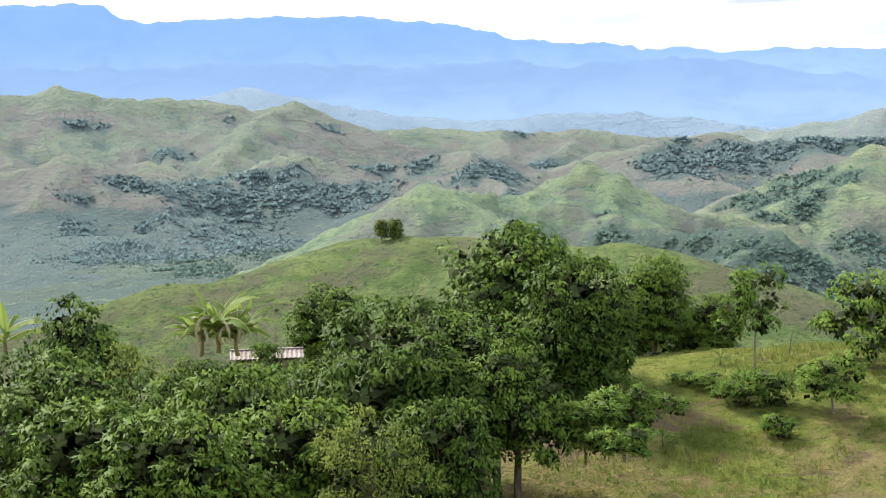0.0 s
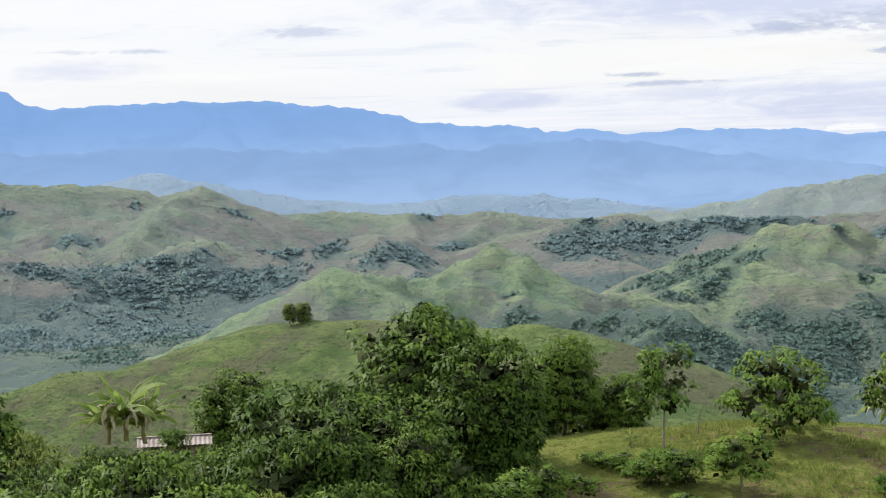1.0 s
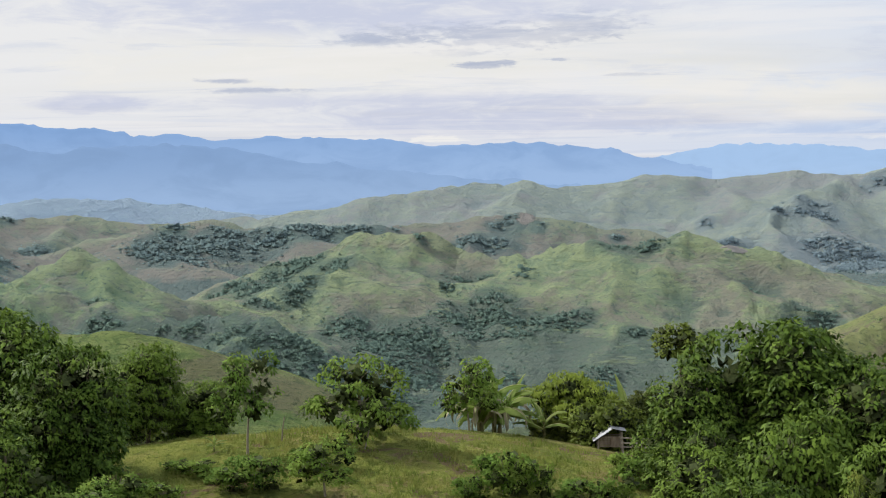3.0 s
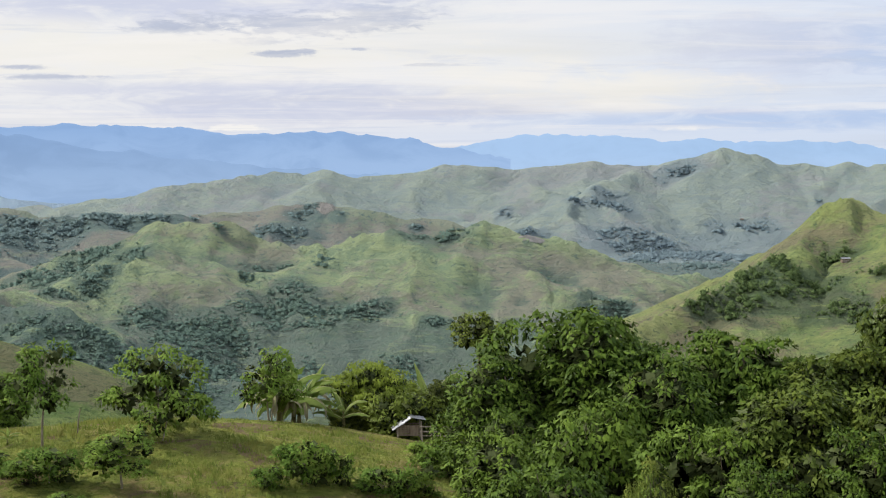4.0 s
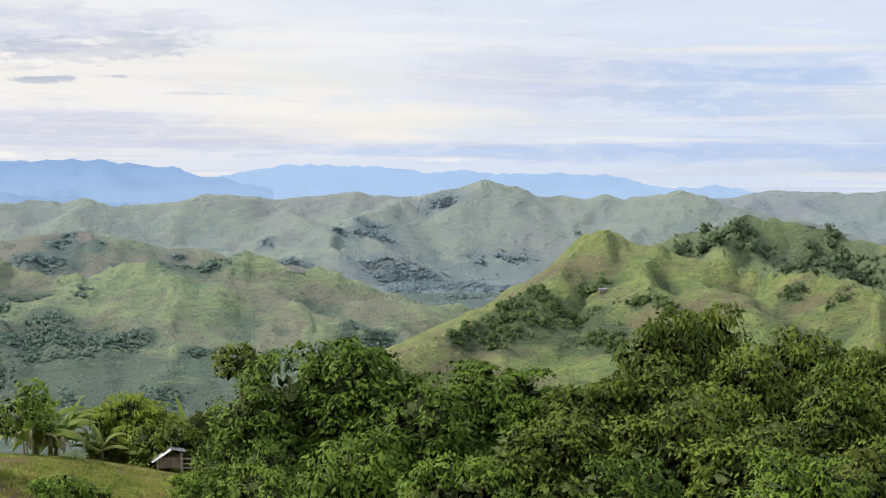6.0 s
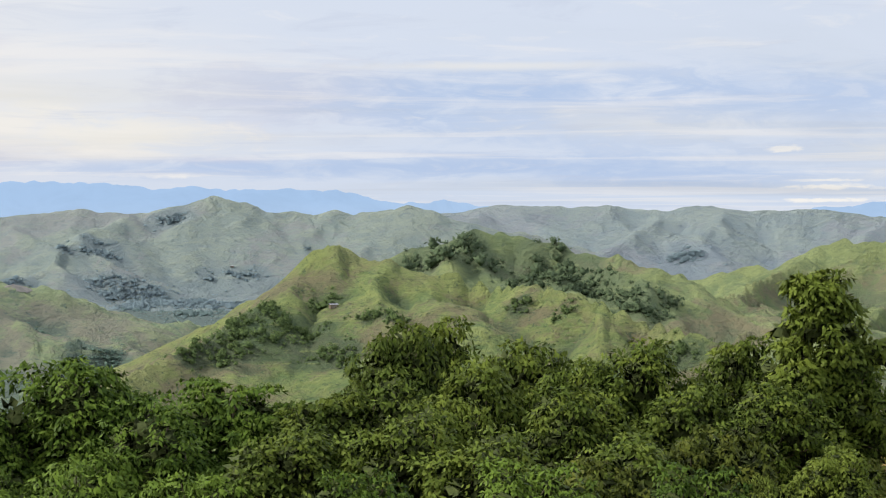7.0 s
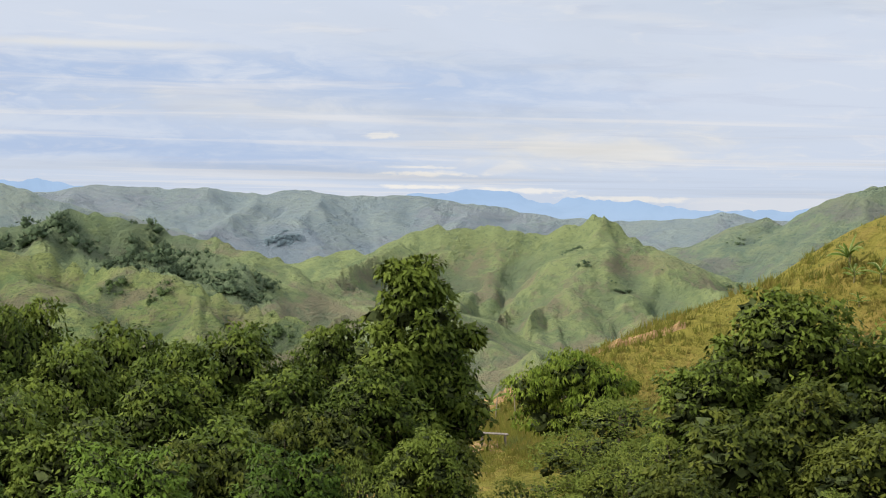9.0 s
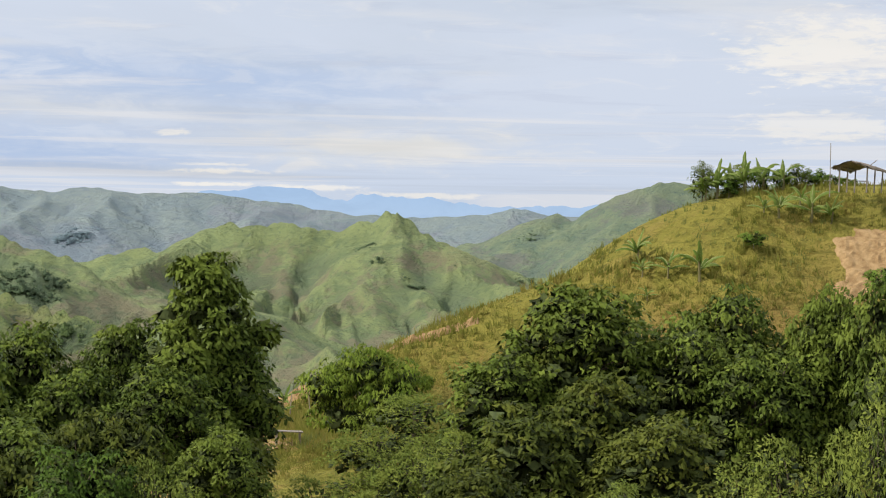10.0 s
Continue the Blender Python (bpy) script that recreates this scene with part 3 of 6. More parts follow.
SPURS.append(('rear_range', [(-117, 2257, 82.3), (-140, 2186, 62.7), (-161, 2114, 44.7)]))
SPURS.append(('rear_range', [(-55, 2269, 92.3), (-37, 2220, 68.3), (-13, 2170, 49), (7, 2120, 33.9)]))
SPURS.append(('rear_range', [(102, 2288, 96.9), (75, 2225, 81.2), (47, 2163, 62.1), (26, 2100, 44.1)]))
SPURS.append(('rear_range', [(259, 2285, 110.7), (232, 2228, 97.4), (206, 2170, 77.7), (188, 2112, 55.8)]))
SPURS.append(('rear_range', [(259, 2285, 110.7), (277, 2209, 87), (300, 2132, 61.3), (308, 2057, 40.5)]))
SPURS.append(('rear_range', [(259, 2285, 109.3), (255, 2195, 80.5), (232, 2107, 55.6)]))
SPURS.append(('rear_range', [(400, 2255, 89.8), (368, 2189, 73.3), (344, 2122, 51.5)]))
SPURS.append(('rear_range', [(486, 2207, 94.8), (456, 2132, 79.9), (409, 2060, 58.8)]))
SPURS.append(('rear_range', [(148, 2295, 87.6), (169, 2204, 67.5), (175, 2113, 42.9)]))
SPURS.append(('rear_range', [(-20, 2280, 85.1), (0, 2203, 61.6), (26, 2127, 36.8), (50, 2049, 20.2)]))
SPURS.append(('wooded_hill', [(222, 820, 85.5), (227, 791, 80.9), (232, 762, 75.5), (233, 734, 70.5)]))
SPURS.append(('wooded_hill', [(246, 808, 84.5), (254, 776, 78.8), (261, 744, 72.5), (265, 712, 66.7)]))
SPURS.append(('spur_hill', [(127, 618, 80), (123, 600, 77), (120, 575, 71.5), (120, 547, 65)]))
SPURS.append(('spur_hill', [(139, 615, 77.5), (138, 579, 73.2), (140, 542, 66.3)]))
SPURS.append(('spur_hill', [(85, 594, 72.2), (79, 575, 66.6), (75, 555, 59.2), (71, 535, 54.1)]))

WOODS = []   # x, y, half-width, half-depth
WOODS += [(-1012, 1454, 19, 7), (-898, 1414, 13, 23), (-932, 1583, 4, 8), (-800, 1210, 20, 14), (-772, 1256, 27, 49), (-797, 1340, 24, 12), (-733, 1285, 14, 12), (-714, 1296, 11, 6), (-651, 1290, 27, 26), (-685, 1279, 13, 8), (-671, 1373, 19, 12), (-640, 1394, 12, 18), (-577, 1344, 11, 20), (-839, 1618, 8, 15)]
WOODS += [(-743, 1232, 26, 12), (-711, 1245, 26, 28), (-677, 1263, 22, 17), (-641, 1269, 26, 14), (-671, 1134, 32, 58), (-625, 987, 25, 45), (-674, 972, 22, 39), (-784, 1112, 12, 22), (-700, 1043, 15, 28), (-562, 916, 20, 36), (-610, 1058, 22, 40), (-743, 1294, 9, 6), (-711, 1311, 7, 4), (-822, 1160, 13, 6), (-744, 1146, 13, 19)]
WOODS += [(-705, 1785, 8, 7), (-602, 1585, 26, 35), (-559, 1370, 14, 24), (-442, 1482, 21, 37), (-466, 1481, 12, 21), (-397, 1495, 28, 24), (-417, 1515, 19, 16), (-364, 1516, 19, 24), (-334, 1535, 19, 19), (-299, 1549, 22, 8), (-271, 1018, 10, 17), (-249, 985, 12, 22), (-239, 1022, 13, 23), (-224, 907, 9, 8), (-230, 1024, 10, 17)]
WOODS += [(-198, 972, 4, 7), (-212, 918, 6, 6), (-280, 809, 4, 4), (-497, 1261, 12, 22), (-277, 756, 7, 13), (-266, 778, 13, 12), (-240, 769, 10, 4), (-221, 765, 10, 6), (-202, 757, 12, 6), (-186, 752, 9, 4), (-172, 755, 12, 6), (-181, 890, 11, 12), (-176, 906, 6, 4), (-158, 884, 16, 18), (-142, 897, 11, 18), (-164, 741, 9, 4), (-457, 1536, 10, 6)]
WOODS += [(-353, 1538, 24, 13), (-315, 1546, 29, 10), (-333, 1536, 19, 19), (-270, 1567, 10, 4), (-163, 1032, 4, 4), (-204, 1514, 19, 15), (-182, 1523, 16, 18), (-192, 1528, 9, 17), (-146, 1571, 6, 4), (-206, 995, 8, 14), (-210, 946, 6, 11), (-213, 929, 7, 13), (-206, 923, 4, 4), (-166, 766, 12, 9), (-176, 902, 6, 10)]
WOODS += [(-141, 974, 5, 6), (-113, 943, 10, 18), (-117, 931, 14, 15), (-129, 929, 11, 17), (-102, 925, 9, 10), (-85, 927, 9, 10), (-79, 920, 8, 10), (-117, 905, 11, 7), (-94, 904, 11, 8), (-155, 895, 11, 13), (-68, 921, 7, 10), (-41, 1032, 14, 16), (-81, 1569, 6, 4), (-10, 2054, 8, 14), (33, 1919, 6, 4)]
WOODS += [(17, 1912, 18, 32), (104, 1948, 18, 20), (118, 1908, 29, 22), (148, 1860, 29, 51), (126, 1782, 22, 39), (72, 2037, 11, 8), (96, 2036, 16, 12), (55, 940, 7, 8), (28, 968, 9, 4), (-36, 904, 6, 7), (-135, 1003, 9, 4), (-102, 983, 4, 5)]
WOODS += [(126, 1908, 29, 12), (157, 1860, 29, 51), (122, 1931, 15, 12), (56, 940, 6, 8), (45, 941, 6, 8), (-101, 1003, 4, 8), (-128, 1008, 8, 4)]
WOODS += [(203, 2243, 21, 23), (111, 2085, 19, 7), (116, 2051, 16, 24), (110, 1947, 21, 16), (148, 1921, 35, 34), (182, 1857, 40, 72), (230, 2033, 9, 17), (262, 2038, 25, 16), (214, 1788, 33, 59), (172, 1653, 20, 37)]
WOODS += [(74, 578, 7, 5), (84, 586, 5, 5), (70, 572, 9, 4), (87, 581, 4, 4), (61, 563, 7, 4), (55, 557, 5, 4), (71, 562, 9, 4), (82, 568, 7, 4), (67, 558, 5, 4), (94, 575, 7, 6), (97, 556, 7, 6), (103, 548, 4, 8), (88, 576, 4, 4), (352, 2126, 5, 9), (109, 604, 4, 4), (103, 600, 4, 5), (114, 571, 4, 4), (121, 565, 4, 6)]
WOODS += [(181, 815, 7, 8), (195, 812, 11, 14), (204, 806, 11, 12), (209, 798, 9, 9), (195, 795, 5, 5), (242, 796, 13, 21), (222, 764, 12, 10), (248, 763, 11, 10), (252, 722, 8, 10), (255, 705, 6, 4), (262, 703, 4, 4), (270, 719, 5, 8), (162, 567, 4, 4), (172, 550, 4, 4), (196, 513, 6, 4), (851, 2205, 29, 43)]
WOODS += [(451, 731, 4, 4), (450, 684, 4, 5), (442, 753, 4, 4), (786, 1110, 8, 4), (512, 728, 5, 4), (450, 777, 4, 5), (239, 759, 10, 18), (249, 746, 8, 11), (251, 710, 7, 6), (335, 747, 4, 4)]
# the last two patches stand in for the far outcrop's shaded face
WOODS += [(-168, 749, 14, 8), (-150, 775, 12, 19), (-147, 850, 11, 18), (-171, 730, 9, 6), (-152, 734, 11, 6), (-135, 845, 13, 24), (-132, 766, 14, 17), (-112, 791, 12, 22), (-137, 743, 12, 8), (-95, 837, 10, 19), (-50, 844, 10, 19), (-178, 1580, 11, 12), (-173, 1594, 7, 6)]
WOODS += [(-180, 740, 12, 8), (-163, 747, 12, 8), (-161, 868, 14, 9), (-136, 884, 14, 18), (-193, 734, 9, 4)]

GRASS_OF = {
    "ground": NEAR_GRASS, "hillside": SIDE_GRASS, "near_ridge": RIDGE_GRASS, "knob_hill": KNOB_HAZE_GRASS, "left_range": LEFT_HAZE_GRASS,
    "left_range_low": LEFT_HAZE_GRASS, "green_hill": GREEN_HAZE_GRASS, "middle_range": LEFT_HAZE_GRASS, "rear_range": REAR_HAZE_GRASS,
    "right_rear_range": FAR_HAZE_GRASS, "spur_hill": SPUR_HAZE_GRASS, "wooded_hill": RIGHT_HAZE_GRASS, "right_hill": RIGHT_HAZE_GRASS,
    "right_low_spur": RIGHT_HAZE_GRASS, "right_far_hill": FLANK_HAZE_GRASS, "pale_range": PALE_HAZE_GRASS}
OWNERS = list(GRASS_OF)


def lattice(ix, iy, seed):
    """A repeatable random number for each lattice corner."""
    h = (ix.astype(np.int64) * 374761393 + iy.astype(np.int64) * 668265263 + seed * 974711) & 0x7FFFFFFF
    h = ((h ^ (h >> 13)) * 1274126177) & 0x7FFFFFFF
    return ((h ^ (h >> 16)) & 0xFFFF) / 65535.0


def wave(x, y, size, seed):
    """Smooth value noise from -1 to 1."""
    u, v = x / size, y / size
    i, j = np.floor(u), np.floor(v)
    a, b = u - i, v - j
    a, b = a * a * (3 - 2 * a), b * b * (3 - 2 * b)
    c00, c10 = lattice(i, j, seed), lattice(i + 1, j, seed)
    c01, c11 = lattice(i, j + 1, seed), lattice(i + 1, j + 1, seed)
    return 2 * ((c00 * (1 - a) + c10 * a) * (1 - b) + (c01 * (1 - a) + c11 * a) * b) - 1


def fractal(x, y, size, seed, octaves=4, gain=0.5):
    total, amp = 0.0, 1.0
    for o in range(octaves):
        total = total + amp * wave(x + 17.3 * o, y - 9.1 * o, size / 2 ** o, seed + o)
        amp *= gain
    return total


def smooth_line(points, step):
    """A rounded line through the points, resampled to about the given step."""
    p = np.array(points, float)
    p = np.vstack([2 * p[0] - p[1], p, 2 * p[-1] - p[-2]])
    made = []
    for i in range(1, len(p) - 2):
        n = max(2, int(np.linalg.norm(p[i + 1] - p[i]) / step))
        t = np.linspace(0, 1, n, endpoint=False)[:, None]
        made.append(0.5 * (2 * p[i] + (p[i + 1] - p[i - 1]) * t + (2 * p[i - 1] - 5 * p[i] + 4 * p[i + 1] - p[i + 2]) * t ** 2
                           + (3 * p[i] - p[i - 1] - 3 * p[i + 1] + p[i + 2]) * t ** 3))
    return np.vstack(made + [p[-2:-1]])


LINES = []   # owner, crest points, slope, rounding, curve
rng = np.random.default_rng(7)


def spur(start, heading, long, fall, bend):
    """A side ridge that runs down from its start, wavering and steepening."""
    pts = [np.array(start, float)]
    for s in range(1, 6):
        heading += bend / 5 + rng.normal(0, 0.12)
        drop = fall / 5 * (0.55 + 0.15 * s) * rng.uniform(0.6, 1.4)
        pts.append(pts[-1] + (math.cos(heading) * long / 5, math.sin(heading) * long / 5, -drop))
    return np.array(pts)


for name, (slope, rounding, spacing, length, points) in RIDGES.items():
    far = np.hypot(points[0][0], points[0][1])
    crest = smooth_line(points, far * 0.012)
    who = OWNERS.index(name)
    LINES.append((who, crest, slope * 1.25, rounding * 0.5, 0.0))
    run = np.concatenate([[0], np.cumsum(np.linalg.norm(np.diff(crest[:, :2], axis=0), axis=1))])
    where = spacing * 0.3
    while where < run[-1]:
        i = min(len(crest) - 2, np.searchsorted(run, where))
        along = crest[i + 1, :2] - crest[i, :2]
        along /= np.linalg.norm(along) + 1e-9
        start = crest[i]
        for side in (1, -1):
            away = np.array([along[1], -along[0]]) * side
            if rng.random() < (0.7 if away @ start[:2] > 0 else 0.5):
                continue
            heading = math.atan2(away[1], away[0]) + rng.normal(0, 0.4)
            long = length * rng.uniform(0.6, 1.15)
            fall = max(6.0, start[2] - rng.uniform(2, 16)) * rng.uniform(0.75, 1.0)
            main = spur(start - (0, 0, rounding * 0.10 + 0.5), heading, long, fall, rng.normal(0, 0.7))
            LINES.append((who, main, slope * rng.uniform(1.0, 1.4), rounding * 0.3, 0.0))
            for k in (1, 2, 3):
                for way in (1, -1):
                    if rng.random() < 0.15:
                        continue
                    d = main[k + 1] - main[k]
                    turn_by = way * rng.uniform(0.6, 1.1)
                    sub = spur(main[k] + d * rng.random() - (0, 0, 0.8), math.atan2(d[1], d[0]) + turn_by, long * rng.uniform(0.22, 0.4),
                               fall * rng.uniform(0.5, 0.8), -turn_by * 0.5)
                    LINES.append((who, sub, slope * rng.uniform(1.1, 1.6), rounding * 0.2, 0.0))
        where += spacing * rng.uniform(0.35, 0.9)
for name, points in SPURS:
    slope, rounding = RIDGES[name][:2]
    side_ridge = smooth_line(points, 12)
    LINES.append((OWNERS.index(name), side_ridge, min(0.5, slope * rng.uniform(1.1, 1.4)), rounding * (1.2 if name == "spur_hill" else 0.25), 0.0))
    for k in range(2, len(side_ridge) - 2, 3):
        d = side_ridge[k + 1] - side_ridge[k]
        way = 1 if k % 2 else -1
        turn_by = way * rng.uniform(0.6, 1.1)
        sub = spur(side_ridge[k] - (0, 0, 1.5), math.atan2(d[1], d[0]) + turn_by, rng.uniform(40, 80), rng.uniform(20, 38), -turn_by * 0.5)
        LINES.append((OWNERS.index(name), sub, slope * rng.uniform(1.1, 1.6), rounding * 0.2, 0.0))
LINES.append((OWNERS.index("hillside"), smooth_line(HILLSIDE, 4), 1.15, 16, 0.0))
LINES.append((OWNERS.index("hillside"), smooth_line(SADDLE, 4), 0.30, 14, 0.0))
LINES.append((OWNERS.index("ground"), smooth_line(KNOLL, 4), 0.20, 8, 0.0015))

HOME_R = np.array([0, 3, 12, 40, 80, 120, 180, 260, 400, 700])
HOME_Z = np.array([98.4, 98.4, 94, 86, 80, 76, 58, 38, 18, 4])


def land(x, y):
    """Height of the land and the hill that each place belongs to."""
    x, y = np.asarray(x, float), np.asarray(y, float)
    r = np.hypot(x, y)
    k = np.clip(r / 1000, 0.05, 3)
    warp = np.clip(r / 150, 0, 7)
    wx, wy = x + warp * fractal(x, y, 60, 3, 2), y + warp * fractal(x, y, 60, 8, 2)
    base = 6 + 5 * fractal(x, y, 300, 21, 3)
    home = np.interp(r, HOME_R, HOME_Z)
    h = np.where(r < 700, np.maximum(home, base), base)
    best, owner = np.where(r < 330, home, -1e3), np.zeros(x.shape, int)
    for who, line, slope, rounding, curve in LINES:
        top = line[:, 2].max()
        reach = max(60.0, (top + 30) / slope)
        lo, hi = line[:, :2].min(0) - reach, line[:, :2].max(0) + reach
        m = np.flatnonzero((wx > lo[0]) & (wx < hi[0]) & (wy > lo[1]) & (wy < hi[1]))
        if not len(m):
            continue
        px, py = wx[m], wy[m]
        v = np.full(len(m), -1e3)
        for a, b in zip(line[:-1], line[1:]):
            d = b - a
            t = np.clip(((px - a[0]) * d[0] + (py - a[1]) * d[1]) / (d[0] ** 2 + d[1] ** 2 + 1e-9), 0, 1)
            near = np.sqrt((px - a[0] - t * d[0]) ** 2 + (py - a[1] - t * d[1]) ** 2)
            v = np.maximum(v, a[2] + t * d[2] - slope * near * near / (near + rounding) - curve * near * near)
        soft = np.clip(0.6 + 1.6 * k[m], 0.6, 4) * np.clip((top - v) / 12, 0.05, 1)
        old = h[m]
        gap = np.abs(old - v)
        h[m] = np.maximum(old, v) + np.maximum(0, soft - gap) ** 2 / (4 * soft)
        win = v > best[m]
        best[m[win]], owner[m[win]] = v[win], who
    far_part = np.clip((r - 250) / 150, 0, 1)
    calm = np.where((x > 0.3 * r) & (r < 1050), 0.8, 1.0)               # the right-hand hills are smoother
    for size, amp, sd in ((110, 3.5, 51), (46, 3.2, 57), (24, 2.4, 63), (13, 1.2, 71)):
        sharp = 0.5 - np.abs(wave(wx + 6 * wave(x, y, size, sd + 3), wy, size, sd)) * 2
        h = h + amp * sharp * np.interp(r, [400, 1000, 1700, 2300], [0.4, 1.0, 0.8, 0.5]) * far_part * calm * np.clip(h / 60, 0.15, 0.8)
    h = h + (0.25 + 0.5 * k) * fractal(x, y, 18, 40, 4, 0.55) * np.clip(r / 60, 0, 1) * 0.6
    valley = best < -900
    owner[valley] = np.array([OWNERS.index(n) for n in ("near_ridge", "green_hill", "left_range", "rear_range", "right_rear_range")])[np.digitize(r[valley], (700, 1300, 2000, 2500))]
    return h, owner


def furrows(x, y, px, py, size, seed):
    """Furrows that run down the slope: waves across it, blended over a jittered lattice; also their push on the slope."""
    u, v = x / size, y / size
    i0, j0 = np.floor(u), np.floor(v)
    total, push, weight = np.zeros_like(u), np.zeros_like(u), np.full_like(u, 1e-6)
    for di in (-1, 0, 1):
        for dj in (-1, 0, 1):
            i, j = i0 + di, j0 + dj
            a = u - i - lattice(i, j, seed)
            b = v - j - lattice(i, j, seed + 1)
            across = (a * px + b * py) * 2 * math.pi
            w = np.exp(-(a * a + b * b) * 2.2)
            total += w * np.cos(across)
            push -= w * np.sin(across)
            weight += w
    return total / weight, push / weight


def carve(x, y, h, tx, ty, r):
    """Gullies down the hillsides, each finer set branching off the one before; returns the height and how deep in a gully."""
    depth, fold = np.zeros_like(h), np.zeros_like(h)
    gx_, gy_ = tx.copy(), ty.copy()
    gain = 1.0
    for size, seed in ((84.0, 301), (41.0, 311), (20.0, 321), (10.0, 331)):
        steep = np.hypot(gx_, gy_) + 1e-6
        px, py = -gy_ / steep, gx_ / steep
        wave_, push = furrows(x, y, px, py, size, seed)
        amp = size * 0.085 * np.clip(np.hypot(tx, ty) / 0.35, 0, 1.1) * np.interp(r, [330, 550, 780, 1000, 1500], [0, 0.5, 1.4, 1.2, 0.95]) * gain
        depth += amp * (wave_ * 0.6 - 0.4)
        fold += wave_ * (0.40, 0.30, 0.2, 0.1)[(84.0, 41.0, 20.0, 10.0).index(size)]
        k = 0.8 * np.clip(np.hypot(tx, ty) / 0.3, 0, 1)
        gx_, gy_ = gx_ + push * px * k, gy_ + push * py * k
        gain *= 0.8
    return h + depth, fold


def mesh_from(name, verts, faces, smooth=True):
    """A mesh from numpy arrays of corners and of triangles or quads."""
    me = bpy.data.meshes.new(name)
    n = faces.shape[1]
    me.vertices.add(len(verts)), me.loops.add(faces.size), me.polygons.add(len(faces))
    me.vertices.foreach_set("co", np.ascontiguousarray(verts, dtype=np.float32).ravel())
    me.loops.foreach_set("vertex_index", np.ascontiguousarray(faces, dtype=np.int32).ravel())
    me.polygons.foreach_set("loop_start", np.arange(0, faces.size, n, dtype=np.int32))
    me.polygons.foreach_set("use_smooth", np.full(len(faces), smooth))
    me.update(calc_edges=True)
    return me


def solid(name, verts, faces, material, parent=None, smooth=True):
    me = mesh_from(name, verts, faces, smooth)
    me.materials.append(material)
    ob = new(name, me)
    ob.parent = parent
    return ob


# one sheet of land round the camera: fine columns over the panned arc, coarse ones behind
turn = np.concatenate([np.arange(-40, 49.5, 0.09), np.arange(51, 318, 3.0)])
reach = np.concatenate([[0.0, 2.0, 4.5], 7 * np.exp(np.arange(0, math.log(60 / 7), 0.06)), 60 * np.exp(np.arange(0, math.log(300 / 60), 0.02)),
                        300 * np.exp(np.arange(0, math.log(2750 / 300), 0.0082)), 2750 * np.exp(np.arange(0, math.log(4900 / 2750), 0.03))])
TT, RR = np.meshgrid(np.radians(turn), reach)
gx, gy = RR * np.sin(TT), RR * np.cos(TT)
gz, gown = land(gx.ravel(), gy.ravel())
raw = gz.reshape(gx.shape)


def box_blur(a, n, axis):
    c = np.cumsum(np.concatenate([np.repeat(a.take([0], axis), n + 1, axis), a, np.repeat(a.take([-1], axis), n, axis)], axis), axis)
    length = a.shape[axis]
    return (c.take(np.arange(2 * n + 1, 2 * n + 1 + length), axis) - c.take(np.arange(length), axis)) / (2 * n + 1)


soft_raw = box_blur(box_blur(raw, 5, 1), 1, 0)
fall_r = np.gradient(soft_raw, axis=0) / np.gradient(np.maximum(RR, 0.01), axis=0)
fall_t = np.gradient(soft_raw, axis=1) / np.maximum(RR * np.gradient(TT, axis=1), 0.01)
slope_x = fall_r * np.sin(TT) + fall_t * np.cos(TT)
slope_y = fall_r * np.cos(TT) - fall_t * np.sin(TT)
carved, fold = carve(gx, gy, raw, slope_x, slope_y, RR)
behind = (turn > 49.5)[None, :]
carved = np.where(behind | (RR < 330), raw, carved)
gz = carved.ravel()


def land_at(x, y):
    """Height of the finished sheet, and its hill, at any place."""
    x, y = np.asarray(x, float), np.asarray(y, float)
    r, a = np.hypot(x, y), np.degrees(np.arctan2(x, y))
    a = np.where(a < -40, a + 360, a)
    i = np.clip(np.searchsorted(reach, r) - 1, 0, len(reach) - 2)
    j = np.clip(np.searchsorted(turn, a) - 1, 0, len(turn) - 2)
    f = np.clip((r - reach[i]) / (reach[i + 1] - reach[i]), 0, 1)
    g = np.clip((a - turn[j]) / (turn[j + 1] - turn[j]), 0, 1)
    z = (carved[i, j] * (1 - f) + carved[i + 1, j] * f) * (1 - g) + (carved[i, j + 1] * (1 - f) + carved[i + 1, j + 1] * f) * g
    return z, gown.reshape(gx.shape)[i + (f > 0.5), j + (g > 0.5)]


def height(x, y):
    return float(land_at(np.array([x]), np.array([y]))[0][0])


sheet = np.stack([gx.ravel(), gy.ravel(), gz], 1)
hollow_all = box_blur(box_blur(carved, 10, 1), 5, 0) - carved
# tone from the relief: darkens the gullies, lightens the ribs
growth_shade = hollow_all / np.maximum(RR, 1) * 60 - fold * 0.35
growth_shade += 0.85 * np.clip((26 - carved) / 14, 0, 1) * (RR > 420)          # low valley floors, set darker
for x, y, half, deep in WOODS:                                           # ground darkened below the woods, for undergrowth and shade
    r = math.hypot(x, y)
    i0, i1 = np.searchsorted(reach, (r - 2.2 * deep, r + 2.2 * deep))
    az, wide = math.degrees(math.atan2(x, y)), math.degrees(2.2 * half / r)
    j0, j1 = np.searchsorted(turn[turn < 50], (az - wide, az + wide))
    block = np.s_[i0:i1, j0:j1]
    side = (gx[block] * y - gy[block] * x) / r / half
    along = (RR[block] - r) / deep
    growth_shade[block] = np.maximum(growth_shade[block], (1.2 if half > 5 else 0.7) - 0.62 * np.hypot(side, along) + 0.35 * fractal(gx[block], gy[block], 26, 77, 2))
growth_shade = np.clip(growth_shade, -1, 1).ravel()
cols, rows_n = len(turn), len(reach)
ii, jj = np.meshgrid(np.arange(rows_n - 1), np.arange(cols), indexing="ij")
jn = (jj + 1) % cols
